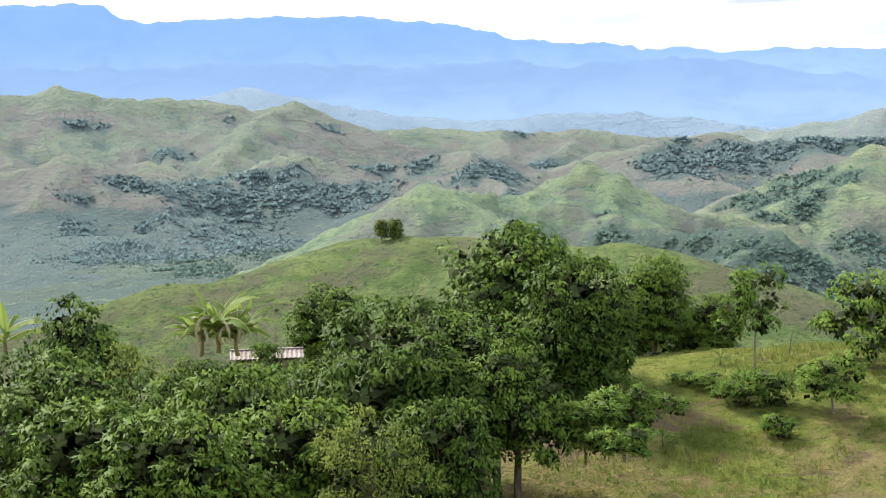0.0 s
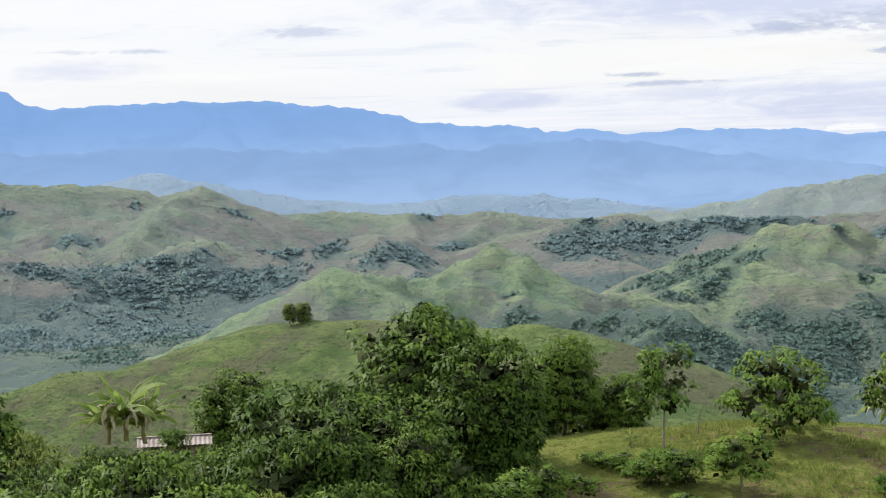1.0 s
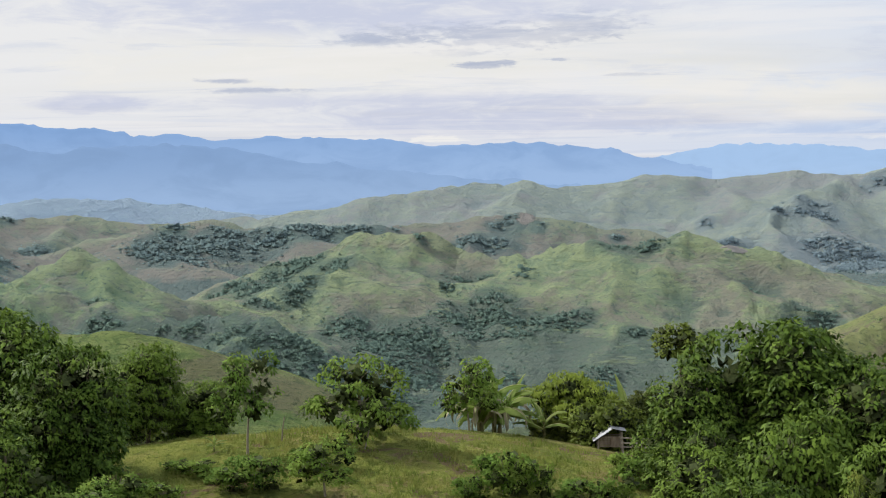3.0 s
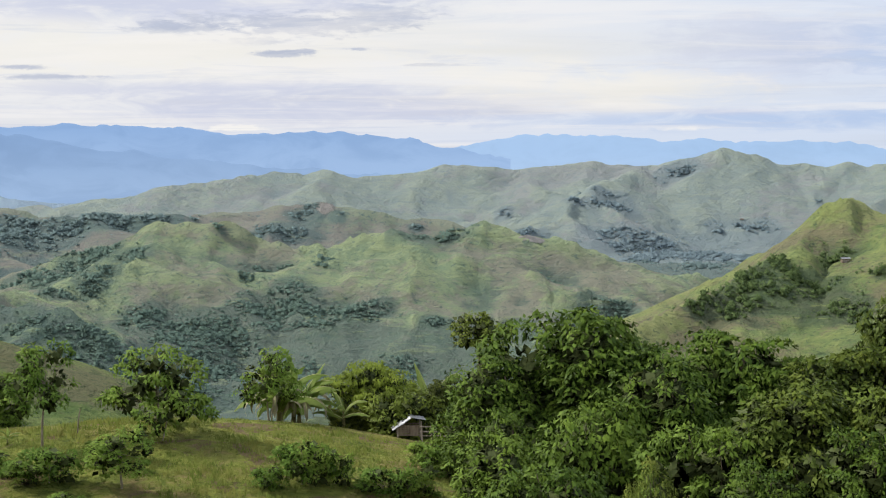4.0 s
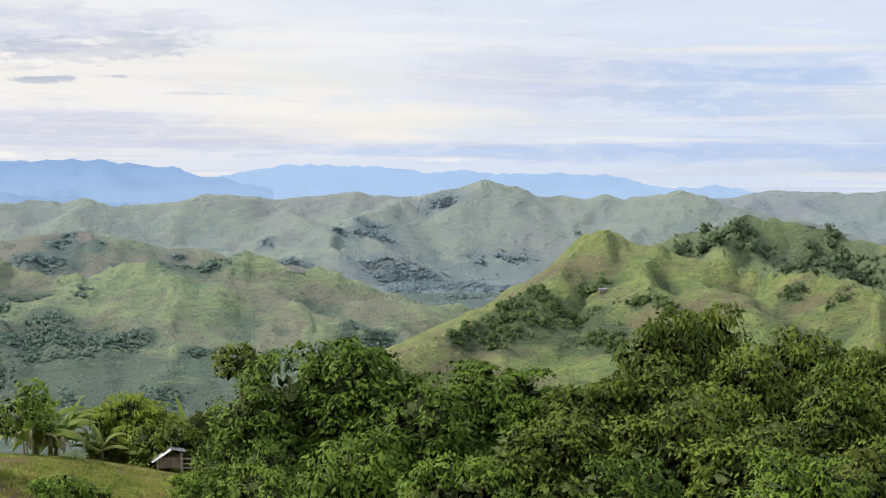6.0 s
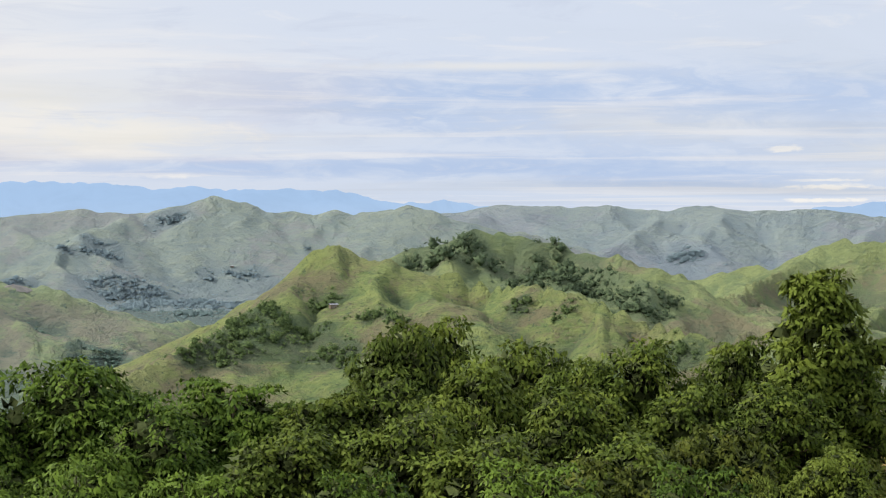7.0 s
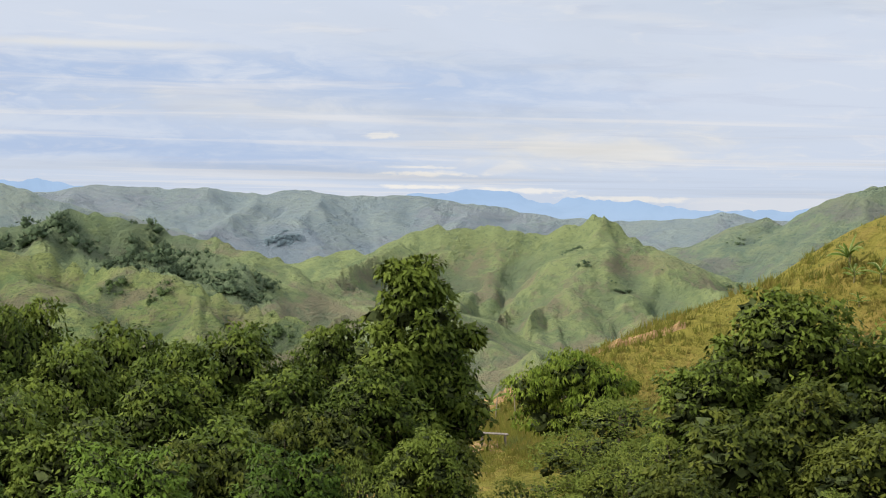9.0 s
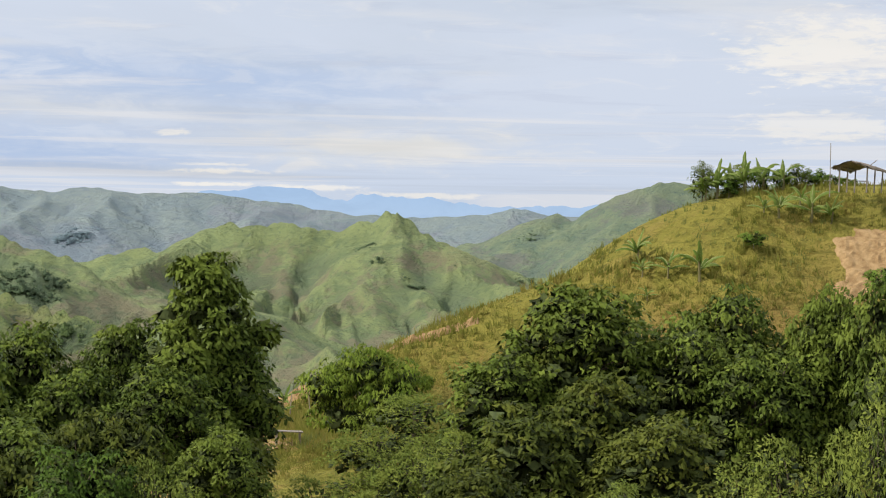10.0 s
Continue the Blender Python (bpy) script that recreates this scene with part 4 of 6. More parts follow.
quads = np.stack([ii * cols + jj, ii * cols + jn, (ii + 1) * cols + jn, (ii + 1) * cols + jj], -1).reshape(-1, 4)[:, ::-1]
fown = gown[quads[:, 0]]
LAND_LABEL = {
    "ground": "grassy knoll and valley ground with dry brown patches", "hillside": "steep yellow-green grass hillside above the trees",
    "near_ridge": "low green grass ridge behind the trees", "knob_hill": "green hill with a pointed grassy cone",
    "left_range": "folded grey-green grass hills with wooded gullies", "left_range_low": "lower folded hills above the wooded valley",
    "green_hill": "broad bright green hill with scrub in its gullies", "middle_range": "low hazy hills with dark tree belts",
    "rear_range": "long hazy grey-green ridge with a pointed peak", "right_rear_range": "far ridge along the horizon, coloured blue for haze",
    "spur_hill": "grassy spur with scrub and a rounded head", "wooded_hill": "green hill with dark woods on its side",
    "right_hill": "rolling bare green grass hills with deep folds", "right_low_spur": "low grassy spur running down to the valley",
    "right_far_hill": "steep green hill behind the hillside", "pale_range": "far hills below the mountains, coloured pale blue for haze"}
for i, name in enumerate(OWNERS):
    part_faces = quads[fown == i]
    if not len(part_faces):
        continue
    used, packed = np.unique(part_faces, return_inverse=True)
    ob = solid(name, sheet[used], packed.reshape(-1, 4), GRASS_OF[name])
    ob.data.attributes.new("growth_shade", "FLOAT", "POINT").data.foreach_set("value", growth_shade[used].astype(np.float32))
    tagged(ob, LAND_LABEL[name], "hill" if i else "ground", kind="structure")


def mountains(name, points, material, depth, seed, label):
    """A far mountain range: a folded slope below its crest line."""
    crest = smooth_line(points, 11)
    n = 34
    verts = np.zeros((n, len(crest), 3))
    flat = crest[:, :2] / np.linalg.norm(crest[:, :2], axis=1)[:, None]
    rough = fractal(crest[:, 0], crest[:, 1], 190, seed, 5, 0.62)
    smooth = crest[:, 2].copy()
    for _ in range(60):
        smooth[1:-1] = (smooth[:-2] + 2 * smooth[1:-1] + smooth[2:]) / 4
    crag = fractal(crest[:, 0], crest[:, 1], 44, seed + 31, 3, 0.75)
    for k in range(n):
        f = k / (n - 1)
        out = (f - 0.15) * depth
        verts[k, :, :2] = crest[:, :2] - flat * out
        fold = fractal(verts[k, :, 0], verts[k, :, 1], 300, seed + 9, 5, 0.55)
        drop = max(0.0, f - 0.15) * 1.18
        blend = min(1.0, drop * 5)
        verts[k, :, 2] = (crest[:, 2] * (1 - blend) + smooth * blend) * (1 - drop) + (rough * 5.0 + crag * 4.5) * max(0.0, 1 - drop * 4) + fold * 12 * min(1, drop * 3) - (0.15 - f) * 500 * (f < 0.15)
    m = len(crest)
    a, b = np.meshgrid(np.arange(n - 1), np.arange(m - 1), indexing="ij")
    faces = np.stack([a * m + b, a * m + b + 1, (a + 1) * m + b + 1, (a + 1) * m + b], -1).reshape(-1, 4)
    return tagged(solid(name, verts.reshape(-1, 3), faces, material), label, "mountain", kind="structure")


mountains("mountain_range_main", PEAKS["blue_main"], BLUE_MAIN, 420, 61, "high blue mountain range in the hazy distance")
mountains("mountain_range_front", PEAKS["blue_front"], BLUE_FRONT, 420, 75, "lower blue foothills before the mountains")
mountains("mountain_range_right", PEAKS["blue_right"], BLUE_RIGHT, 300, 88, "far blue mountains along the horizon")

# ---- trees ----
def part(name, verts, faces, material, parent, label="", smooth=True):
    ob = solid(name, verts, faces, material, parent, smooth)
    return tagged(ob, label)


def thing(name, label, category, group=""):
    return tagged(new(name), label, category, group)


def leaves(centres, out, size, width, droop, gen):
    """Leaves: centres and outward directions, in numpy arrays; each leaf is a kite-shaped blade."""
    n = len(centres)
    d = out * 0.7 + gen.normal(0, 0.36, (n, 3))
    d[:, 2] -= droop
    d /= np.linalg.norm(d, axis=1)[:, None]
    side = np.cross(d, out + gen.normal(0, 0.3, (n, 3)) + (0, 0, 0.35))
    side /= np.linalg.norm(side, axis=1)[:, None] + 1e-9
    ln = (size * gen.uniform(0.65, 1.3, n))[:, None]
    w = side * ln * width * 0.5
    wide = centres - (0, 0, 1) * ln * 0.02
    v = np.stack([centres - d * ln * 0.42, wide + w, centres + d * ln * 0.62, wide - w], 1).reshape(-1, 3)
    i = np.arange(n)[:, None] * 4
    return v, np.concatenate([i + (0, 1, 2), i + (0, 2, 3)], 1).reshape(-1, 3)


def facing(v, f, way):
    """Winds the faces to look along the given directions, which the callers point at the camera."""
    n = np.cross(v[f[:, 1]] - v[f[:, 0]], v[f[:, 2]] - v[f[:, 0]])
    return np.where(((n * way).sum(1) < 0)[:, None], f[:, ::-1], f)


def limb(verts, faces, a, b, ra, rb, sides=7, bend=0.0, gen=None):
    """Adds a tapered, slightly bent limb from a to b."""
    a, b = np.array(a, float), np.array(b, float)
    ax = (b - a) / (np.linalg.norm(b - a) + 1e-9)
    u = np.cross(ax, (0.31, 0.9, 0.2))
    u /= np.linalg.norm(u)
    v = np.cross(ax, u)
    start = sum(len(x) for x in verts)
    sway = gen.normal(0, 1, 3) * bend * np.linalg.norm(b - a) if gen is not None else np.zeros(3)
    ang = np.arange(sides) * 2 * math.pi / sides
    rings = 4
    for k in range(rings):
        t = k / (rings - 1)
        c = a + (b - a) * t + sway * math.sin(math.pi * t)
        rad = ra + (rb - ra) * t
        verts.append(c + rad * (np.cos(ang)[:, None] * u + np.sin(ang)[:, None] * v))
    for k in range(rings - 1):
        for s in range(sides):
            p, q = start + k * sides + s, start + k * sides + (s + 1) % sides
            faces.append((p, q, q + sides, p + sides))


# shape, crown share of the height, lobes, leaf clumps, clump radius, leaves a clump, leaf length, leaf width, droop
KINDS = {
    "broad": ("dome", 0.94, 13, 250, 0.062, 25, 0.042, 0.48, 0.75),
    "lush": ("dome", 0.94, 13, 250, 0.064, 31, 0.038, 0.48, 0.85),
    "dusky": ("dome", 0.94, 13, 250, 0.062, 25, 0.042, 0.48, 0.75),
    "round": ("ball", 0.95, 11, 220, 0.062, 25, 0.042, 0.48, 0.7),
    "mango": ("ball", 0.76, 10, 270, 0.066, 38, 0.040, 0.36, 1.1),
    "tall": ("dome", 0.95, 14, 240, 0.062, 25, 0.042, 0.48, 0.75),
    "high": ("dome", 0.62, 13, 240, 0.066, 25, 0.044, 0.48, 0.75),
    "lush_high": ("dome", 0.62, 13, 240, 0.066, 31, 0.039, 0.48, 0.85),
    "tier": ("tier", 0.95, 44, 460, 0.044, 26, 0.036, 0.48, 0.7),
    "feather": ("dome", 0.94, 14, 150, 0.074, 46, 0.028, 0.42, 0.3),
    "young": ("dome", 0.80, 8, 60, 0.090, 40, 0.052, 0.50, 0.7),
    "low": ("dome", 0.97, 9, 80, 0.085, 40, 0.048, 0.50, 0.7),
    "sparse": ("top", 0.46, 8, 70, 0.075, 40, 0.042, 0.60, 0.6),
    "bush": ("ball", 1.0, 6, 46, 0.120, 34, 0.070, 0.50, 0.5),
}


def cores(centres, radii, squash, gen):
    """Small uneven lumps of inner foliage, one in each leaf clump."""
    base = np.array([(1, 0, 0), (-1, 0, 0), (0, 1, 0), (0, -1, 0), (0, 0, 1), (0, 0, -1)], float)
    tri = np.array([(0, 2, 4), (2, 1, 4), (1, 3, 4), (3, 0, 4), (2, 0, 5), (1, 2, 5), (3, 1, 5), (0, 3, 5)])
    n, m = len(centres), len(base)
    v = centres[:, None] + base[None] * radii[:, None, None] * gen.uniform(0.6, 1.15, (n, m, 1)) * squash
    f = tri[None] + np.arange(n)[:, None, None] * m
    return v.reshape(-1, 3), f.reshape(-1, 3)


def build_tree(name, kind, height_m, width_m, seed, leaf_mat, bark, label, category="tree"):
    """A tree with a tapered trunk, limbs to its leaf clumps and a crown of folded leaves."""
    shape, share, lobes, puffs, pr, count, ln, lw, droop = KINDS[kind]
    gen = np.random.default_rng(seed)
    root = thing(name, label, category)
    H, W = height_m, width_m
    low = H * (1 - share)
    size = (H * share * 0.5 + W * 0.5)
    rad = pr * size
    tall = H - low
    # the lobes: big rounded masses that make the crown's uneven outline
    lobe_c, lobe_r = [], []
    for k in range(lobes):
        f = (k + 0.5) / lobes
        turn_ = k * 2.4 + seed + gen.normal(0, 0.3)
        if shape == "tier":
            f = (math.floor(f * 11) + 0.5) / 11 + gen.normal(0, 0.01)
            reach_ = float(np.interp(f, (0, 0.5, 0.68, 0.77, 0.85, 0.92, 1), (0.40, 0.40, 0.36, 0.31, 0.13, 0.13, 0.04)))
            out = reach_ * gen.uniform(0.55, 1.15)
            rr = (0.13 - 0.02 * f) * W * gen.uniform(0.8, 1.25)
            c = (math.cos(turn_) * out * W, math.sin(turn_) * out * W * 0.8, low + tall * (0.10 + 0.82 * f))
            flat = 0.42
        else:
            up = 0.16 + 0.70 * f if shape != "top" else 0.3 + 0.5 * f
            reach_ = math.sqrt(max(0.0, 1 - max(0.0, (up - 0.38) / 0.66) ** 2)) if shape != "ball" else math.sqrt(max(0.0, 1 - ((up - 0.5) / 0.56) ** 2))
            rr = W * gen.uniform(0.19, 0.27)
            out = max(0.0, reach_ * W / 2 - rr * 0.85) * gen.uniform(0.75, 1.1)
            flat = 0.8 if shape != "top" else 0.55
            c = (math.cos(turn_) * out, math.sin(turn_) * out, low + tall * up - rr * flat * 0.2)
        lobe_c.append(c), lobe_r.append((rr, rr, rr * flat * min(1.5, max(0.8, tall / W))))
    lobe_c, lobe_r = np.array(lobe_c), np.array(lobe_r)
    lobe_c[:, 2] += H - rad * 0.6 - (lobe_c[:, 2] + lobe_r[:, 2]).max()
    pc, pd = [], []
    while len(pc) < puffs:
        k = int(gen.integers(0, lobes))
        d = gen.normal(0, 1, 3)
        d /= np.linalg.norm(d)
        if d[2] < -0.55 or gen.random() > 0.55 + 0.45 * d[2] + (0.4 if d[1] < 0 else 0.0):
            continue
        p = lobe_c[k] + d * lobe_r[k] * gen.uniform(0.82, 1.04)
        inside = (((p - lobe_c) / lobe_r) ** 2).sum(1)
        inside[k] = 2
        if inside.min() < 0.62 or p[2] < low * 0.6 or (p[1] > 0.12 * W and gen.random() < 0.85):
            continue
        pc.append(p), pd.append(d)
    pc, pd = np.array(pc), np.array(pd)
    rads = rad * gen.uniform(0.7, 1.35, puffs)
    n = (count * gen.uniform(0.8, 1.2, puffs)).astype(int)
    which = np.repeat(np.arange(puffs), n)
    d = gen.normal(0, 1, (len(which), 3)) + pd[which] * 0.5 + (0, 0, 0.35)
    d /= np.linalg.norm(d, axis=1)[:, None]
    cs = pc[which] + d * (rads[which] * gen.uniform(0.6, 1.08, len(which)))[:, None] * (1.15, 1.15, 0.78)
    v, f = leaves(cs, d, ln * size, lw, droop, gen)
    # inside the crown: bigger leaves, coloured dark to stand in for shade
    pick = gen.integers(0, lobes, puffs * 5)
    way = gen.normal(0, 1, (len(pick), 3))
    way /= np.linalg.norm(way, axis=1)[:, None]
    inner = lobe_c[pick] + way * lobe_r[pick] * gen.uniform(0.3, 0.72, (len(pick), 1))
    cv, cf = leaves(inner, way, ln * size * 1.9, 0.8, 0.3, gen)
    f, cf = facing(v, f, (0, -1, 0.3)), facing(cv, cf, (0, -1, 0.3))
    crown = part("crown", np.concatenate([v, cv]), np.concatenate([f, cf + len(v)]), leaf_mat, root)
    # shading normals bent out from clump and crown, and upward to brighten the tops
    body = np.repeat(cs - (0, 0, low + tall * 0.45), 4, 0) / (W / 2, W / 2, tall / 2)
    nm = 0.9 * np.repeat(d, 4, 0) + 0.45 * body + gen.normal(0, 0.22, (len(v), 3)) + (0, 0, 0.75)
    nm = np.concatenate([nm, np.repeat(way, 4, 0) + (0, 0, 0.2)])
    nm /= np.linalg.norm(nm, axis=1)[:, None]
    crown.data.normals_split_custom_set_from_vertices(nm)
    crown.data.materials.append(CROWN_SHADE)
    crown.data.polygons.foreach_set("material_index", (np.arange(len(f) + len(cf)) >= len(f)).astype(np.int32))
    vs, fs = [], []
    fork = low + (H - low) * (0.25 if kind != "sparse" else 0.6)
    thick = max(0.05, 0.022 * H) if kind not in ("young", "bush") else 0.011 * H + 0.02
    lean = gen.normal(0, 0.02, 2) * H
    limb(vs, fs, (0, 0, -0.4), (lean[0], lean[1], fork), thick, thick * 0.6, 8, 0.02, gen)
    limb(vs, fs, (lean[0], lean[1], fork), (lean[0], lean[1], low + (H - low) * 0.8), thick * 0.6, thick * 0.2, 6, 0.05, gen)
    for c in pc[:: max(1, puffs // 14)]:
        at = gen.uniform(0.0, 0.6)
        s = np.array([lean[0], lean[1], fork + (low + (H - low) * 0.8 - fork) * at * 0.8])
        limb(vs, fs, s, c, thick * 0.34, thick * 0.1, 5, 0.06, gen)
    part("trunk", np.concatenate(vs), np.array(fs), bark, root)
    return root


PROTOS = {}
PROTO_SPEC = [
    ("broad", 3, 11, 8, TREE_LEAF, BARK, "broad-leaved green tree with a dense uneven crown"),
    ("lush", 2, 11, 8, LUSH_LEAF, BARK, "bright green broad-leaved tree with a full clumped crown"),
    ("dusky", 3, 11, 8, SHADE_LEAF, BARK, "broad-leaved tree with an uneven crown, olive-green leaves darkened for shade"),
    ("round", 2, 9, 7.5, TREE_LEAF, BARK, "dark green broad-leaved tree with a rounded crown"),
    ("mango", 1, 7.5, 9, MANGO_LEAF, BARK, "bright green mango tree with a domed crown of drooping leaves"),
    ("tall", 2, 12, 7, TREE_LEAF, BARK, "tall dark broad-leaved tree above its neighbours"),
    ("high", 3, 15, 7.5, TREE_LEAF, BARK, "tall broad-leaved tree with a long trunk and dense crown"),
    ("lush_high", 2, 15, 7.5, LUSH_LEAF, BARK, "tall bright green tree with a long trunk and dense crown"),
    ("tier", 1, 13, 6.5, TREE_LEAF, BARK, "tall slender tree with tiers of leafy branches"),
    ("feather", 2, 8, 7.5, FEATHER_LEAF, BARK, "light green tree with fine feathery leaves"),
    ("young", 2, 5.3, 4, YOUNG_LEAF, PALE_BARK, "young planted tree with a thin pale trunk"),
    ("low", 1, 5, 5.5, YOUNG_LEAF, PALE_BARK, "spreading young tree with branches down to the grass"),
    ("sparse", 1, 10, 4.2, TREE_LEAF, BARK, "thin tree with a bare stem and flat leafy top"),
    ("bush", 2, 2.4, 3, YOUNG_LEAF, PALE_BARK, "leafy green bush in the grass"),
]
seed = 100
for kind, variants, ph, pw, lm, bm_, lab in PROTO_SPEC:
    for i in range(variants):
        seed += 7
        ob = build_tree("bush" if kind == "bush" else "tree", kind, ph, pw, seed, lm, bm_, lab, "bush" if kind == "bush" else "tree")
        ob["group"] = {"bush": "bushes on the slope", "young": "young trees on the knoll"}.get(kind, "trees below the viewpoint")
        PROTOS.setdefault(kind, []).append([ob, ph, pw, False])

PLANTED = []


def plant(rows):
    """Rows, set to fit the camera's view: kind, x, y, height of the top, crown width and, if given, height of the foot.
    """
    for kind, x, y, top, wide, *foot in rows:
        gen = random.Random(int(x * 31 + y * 17 + top))
        base = foot[0] if foot else height(x, y)
        if not foot:
            base = top - 0.8 * wide if kind == "bush" else min(base, top - 1.2 * wide)
        if kind in ("broad", "lush", "dusky", "tall", "round") and top - base > 1.65 * wide:
            kind = "lush_high" if kind == "lush" else "high"
        proto = gen.choice(PROTOS[kind])
        ob, ph, pw, taken = proto
        sz, sx = (top - base) / ph, wide * ({"broad": 1.15, "lush": 1.15, "dusky": 1.15, "feather": 1.15, "round": 1.1, "tall": 1.12, "high": 1.15, "lush_high": 1.15}.get(kind, 1.05)) / pw
        m = pose(x, y, base, 0, 0, math.degrees(-math.atan2(x, y)) + gen.uniform(-40, 40)) @ Matrix.Diagonal((sx, sx * gen.uniform(0.9, 1.1), sz, 1))
        if taken:
            copy_thing(ob, m @ Matrix.Diagonal((1 / ob.scale[0], 1 / ob.scale[1], 1 / ob.scale[2], 1)))
        else:
            ob.matrix_basis = m
            proto[3] = True
        PLANTED.append((x, y))


plant([
    ('lush', -54.8, 77.6, 90.6, 5.5),
    ('feather', -49, 73.1, 88.9, 5.7),
    ('lush', -41.1, 68.6, 88.8, 5.6),
    ('lush', -40.1, 73.8, 88.4, 5.7),
    ('lush', -49.9, 67.6, 89.6, 6.2),
    ('lush', -42.3, 60.7, 88.7, 5.9),
    ('lush', -37.5, 59.1, 88.7, 5.6),
    ('lush', -37.8, 79.5, 90.8, 7.3),
    ('lush', -33.7, 79.1, 90.2, 5.5),
    ('lush', -35.3, 71.8, 89.4, 5.9),
    ('lush', -35.5, 63.8, 88.4, 5.8),
    ('lush', -30.9, 68.4, 87.9, 4.4),
    ('feather', -31.3, 62.6, 88.4, 4.7),
    ('lush', -59.2, 113.5, 87.4, 5.1),
    ('lush', -38.2, 94.6, 93.2, 7.8),
    ('lush', -32.9, 90.2, 91.8, 5.6),
    ('lush', -33.7, 106.8, 90.3, 4.3),
    ('feather', -34.4, 106.6, 86.6, 2.4),
    ('lush', -31, 109.7, 87.7, 3.8),
    ('young', -14.7, 111, 89, 3.8),
])
plant([
    ('mango', -9.2, 119.6, 87.3, 6.2, 82.3),
    ('round', -5.7, 123.9, 85.7, 5.7),
    ('lush', -2.2, 118, 85.9, 4.3),
    ('sparse', -1.8, 108, 91.6, 4.0),
    ('lush', 2.5, 92, 92.9, 8.4),
    ('lush', -0.6, 90, 90.8, 5.2),
    ('lush', 6.6, 93.8, 91.3, 5.7),
    ('lush', 10.7, 87.3, 92.1, 5.7),
    ('broad', 14.5, 84.8, 91.5, 5.5),
    ('broad', 19.5, 89.9, 94.6, 5.3),
    ('broad', 17.6, 88.3, 92, 4.7),
    ('lush', 3.4, 79.9, 89.9, 6.4),
    ('lush', 7.9, 75.6, 89.5, 5.6),
    ('broad', 12.6, 74.9, 89.3, 5.6),
    ('broad', 18.2, 80, 90.5, 5.5),
    ('feather', 5.2, 67.8, 89.2, 2.5),
    ('lush', 9, 65.4, 89.4, 3.0),
    ('feather', 13.5, 64.6, 89.6, 3.4),
    ('lush', -0.3, 78, 88.7, 4.8),
    ('dusky', 26.6, 92.3, 93.3, 5.6),
])
plant([
    ('dusky', 22.2, 87.2, 92.8, 5.5),
    ('dusky', 30.5, 86.8, 93.5, 5.9),
    ('dusky', 25.2, 80.1, 92, 5.7),
    ('dusky', 30.8, 80.3, 91.9, 5.3),
    ('tall', 36.2, 86.7, 93.6, 4.3),
    ('tier', 38.2, 81.5, 97.1, 7.2),
    ('dusky', 33.8, 76.9, 92.2, 5.1),
    ('broad', 19, 71.5, 91.3, 5.4),
    ('dusky', 23.3, 68.1, 91.2, 5.1),
    ('lush', 17.9, 61.4, 91.4, 4.7),
    ('lush', 23.3, 59.6, 91.3, 3.9),
    ('round', 31.1, 64.9, 90.9, 3.3),
    ('feather', 25.6, 58.7, 90.9, 3.5),
    ('broad', 16.7, 76.2, 91.8, 5.5),
    ('lush', 12.6, 64.8, 90.8, 4.0),
    ('mango', 60.9, 105.4, 90.1, 8.4, 82.6),
    ('feather', 56.6, 92, 88.5, 7.9, 81.8),
    ('feather', 49.7, 84.4, 87.7, 5.7, 82.9),
    ('dusky', 51.2, 69.1, 96.1, 6.8),
    ('dusky', 47.6, 69.2, 93.2, 5.1),
])
plant([
    ('dusky', 54.3, 69.2, 94.1, 6.2),
    ('dusky', 59.2, 67.8, 95.9, 5.5),
    ('dusky', 55.1, 66, 94.3, 5.3),
    ('dusky', 44.2, 61.8, 91.6, 7.0),
    ('feather', 43.7, 67, 89.8, 4.9),
    ('dusky', 56.3, 62.4, 93.5, 5.1),
    ('dusky', 61.2, 63.3, 94.5, 5.7),
    ('feather', 45, 48.3, 91.7, 5.2),
    ('dusky', 46.9, 57.2, 91.5, 5.9),
    ('feather', 38.4, 48.7, 90.5, 4.6),
    ('dusky', 21.8, 64.4, 90.9, 5.4),
    ('dusky', 36.5, 75.7, 89.1, 4.4),
    ('dusky', 38.8, 58.3, 89.8, 4.3),
    ('feather', 53.7, 50.9, 95.5, 5.4),
    ('feather', 46, 44.5, 93.4, 4.3),
    ('lush', -34.1, 74.6, 90.1, 5.5),
    ('lush', -32.9, 79.5, 88.5, 4.2),
    ('lush', -35.2, 104.2, 88.2, 3.7),
    ('lush', -44.8, 68.7, 88.3, 6.0),
    ('bush', -54.8, 95.4, 84.9, 3.0),
])
plant([
    ('lush', -54.4, 91, 85.3, 3.6),
    ('bush', -52.2, 94.5, 84.9, 2.3),
    ('lush', -56, 90, 85.6, 2.9),
    ('round', -187, 385, 72.4, 3.4, 67.4),
    ('round', -184, 386, 72.6, 4.2, 66.8),
    ('lush', -46.8, 64.9, 89.3, 5.4),
    ('lush', -32.9, 111.2, 86.8, 5.3),
    ('lush', -32.8, 89.2, 89.7, 4.9),
    ('lush', -30.6, 76.1, 89.2, 4.3),
    ('bush', -26.7, 80.7, 86.7, 2.9, 85),
    ('bush', -25.2, 82.2, 86.1, 2.1, 85),
    ('bush', -27.5, 77.3, 86.5, 2.8, 85.4),
    ('round', -6.4, 115.8, 86.1, 5.0),
    ('lush', 0.8, 92, 90.7, 6.2),
    ('lush', 6.2, 91.8, 91.3, 6.8),
    ('lush', -0.2, 84, 88.9, 3.9),
    ('broad', 12.5, 83.1, 90.2, 5.4),
    ('lush', -1.9, 92, 87.8, 2.8),
    ('lush', 1.5, 70, 88.7, 4.7),
    ('broad', 19.8, 81.6, 91.6, 5.1),
])
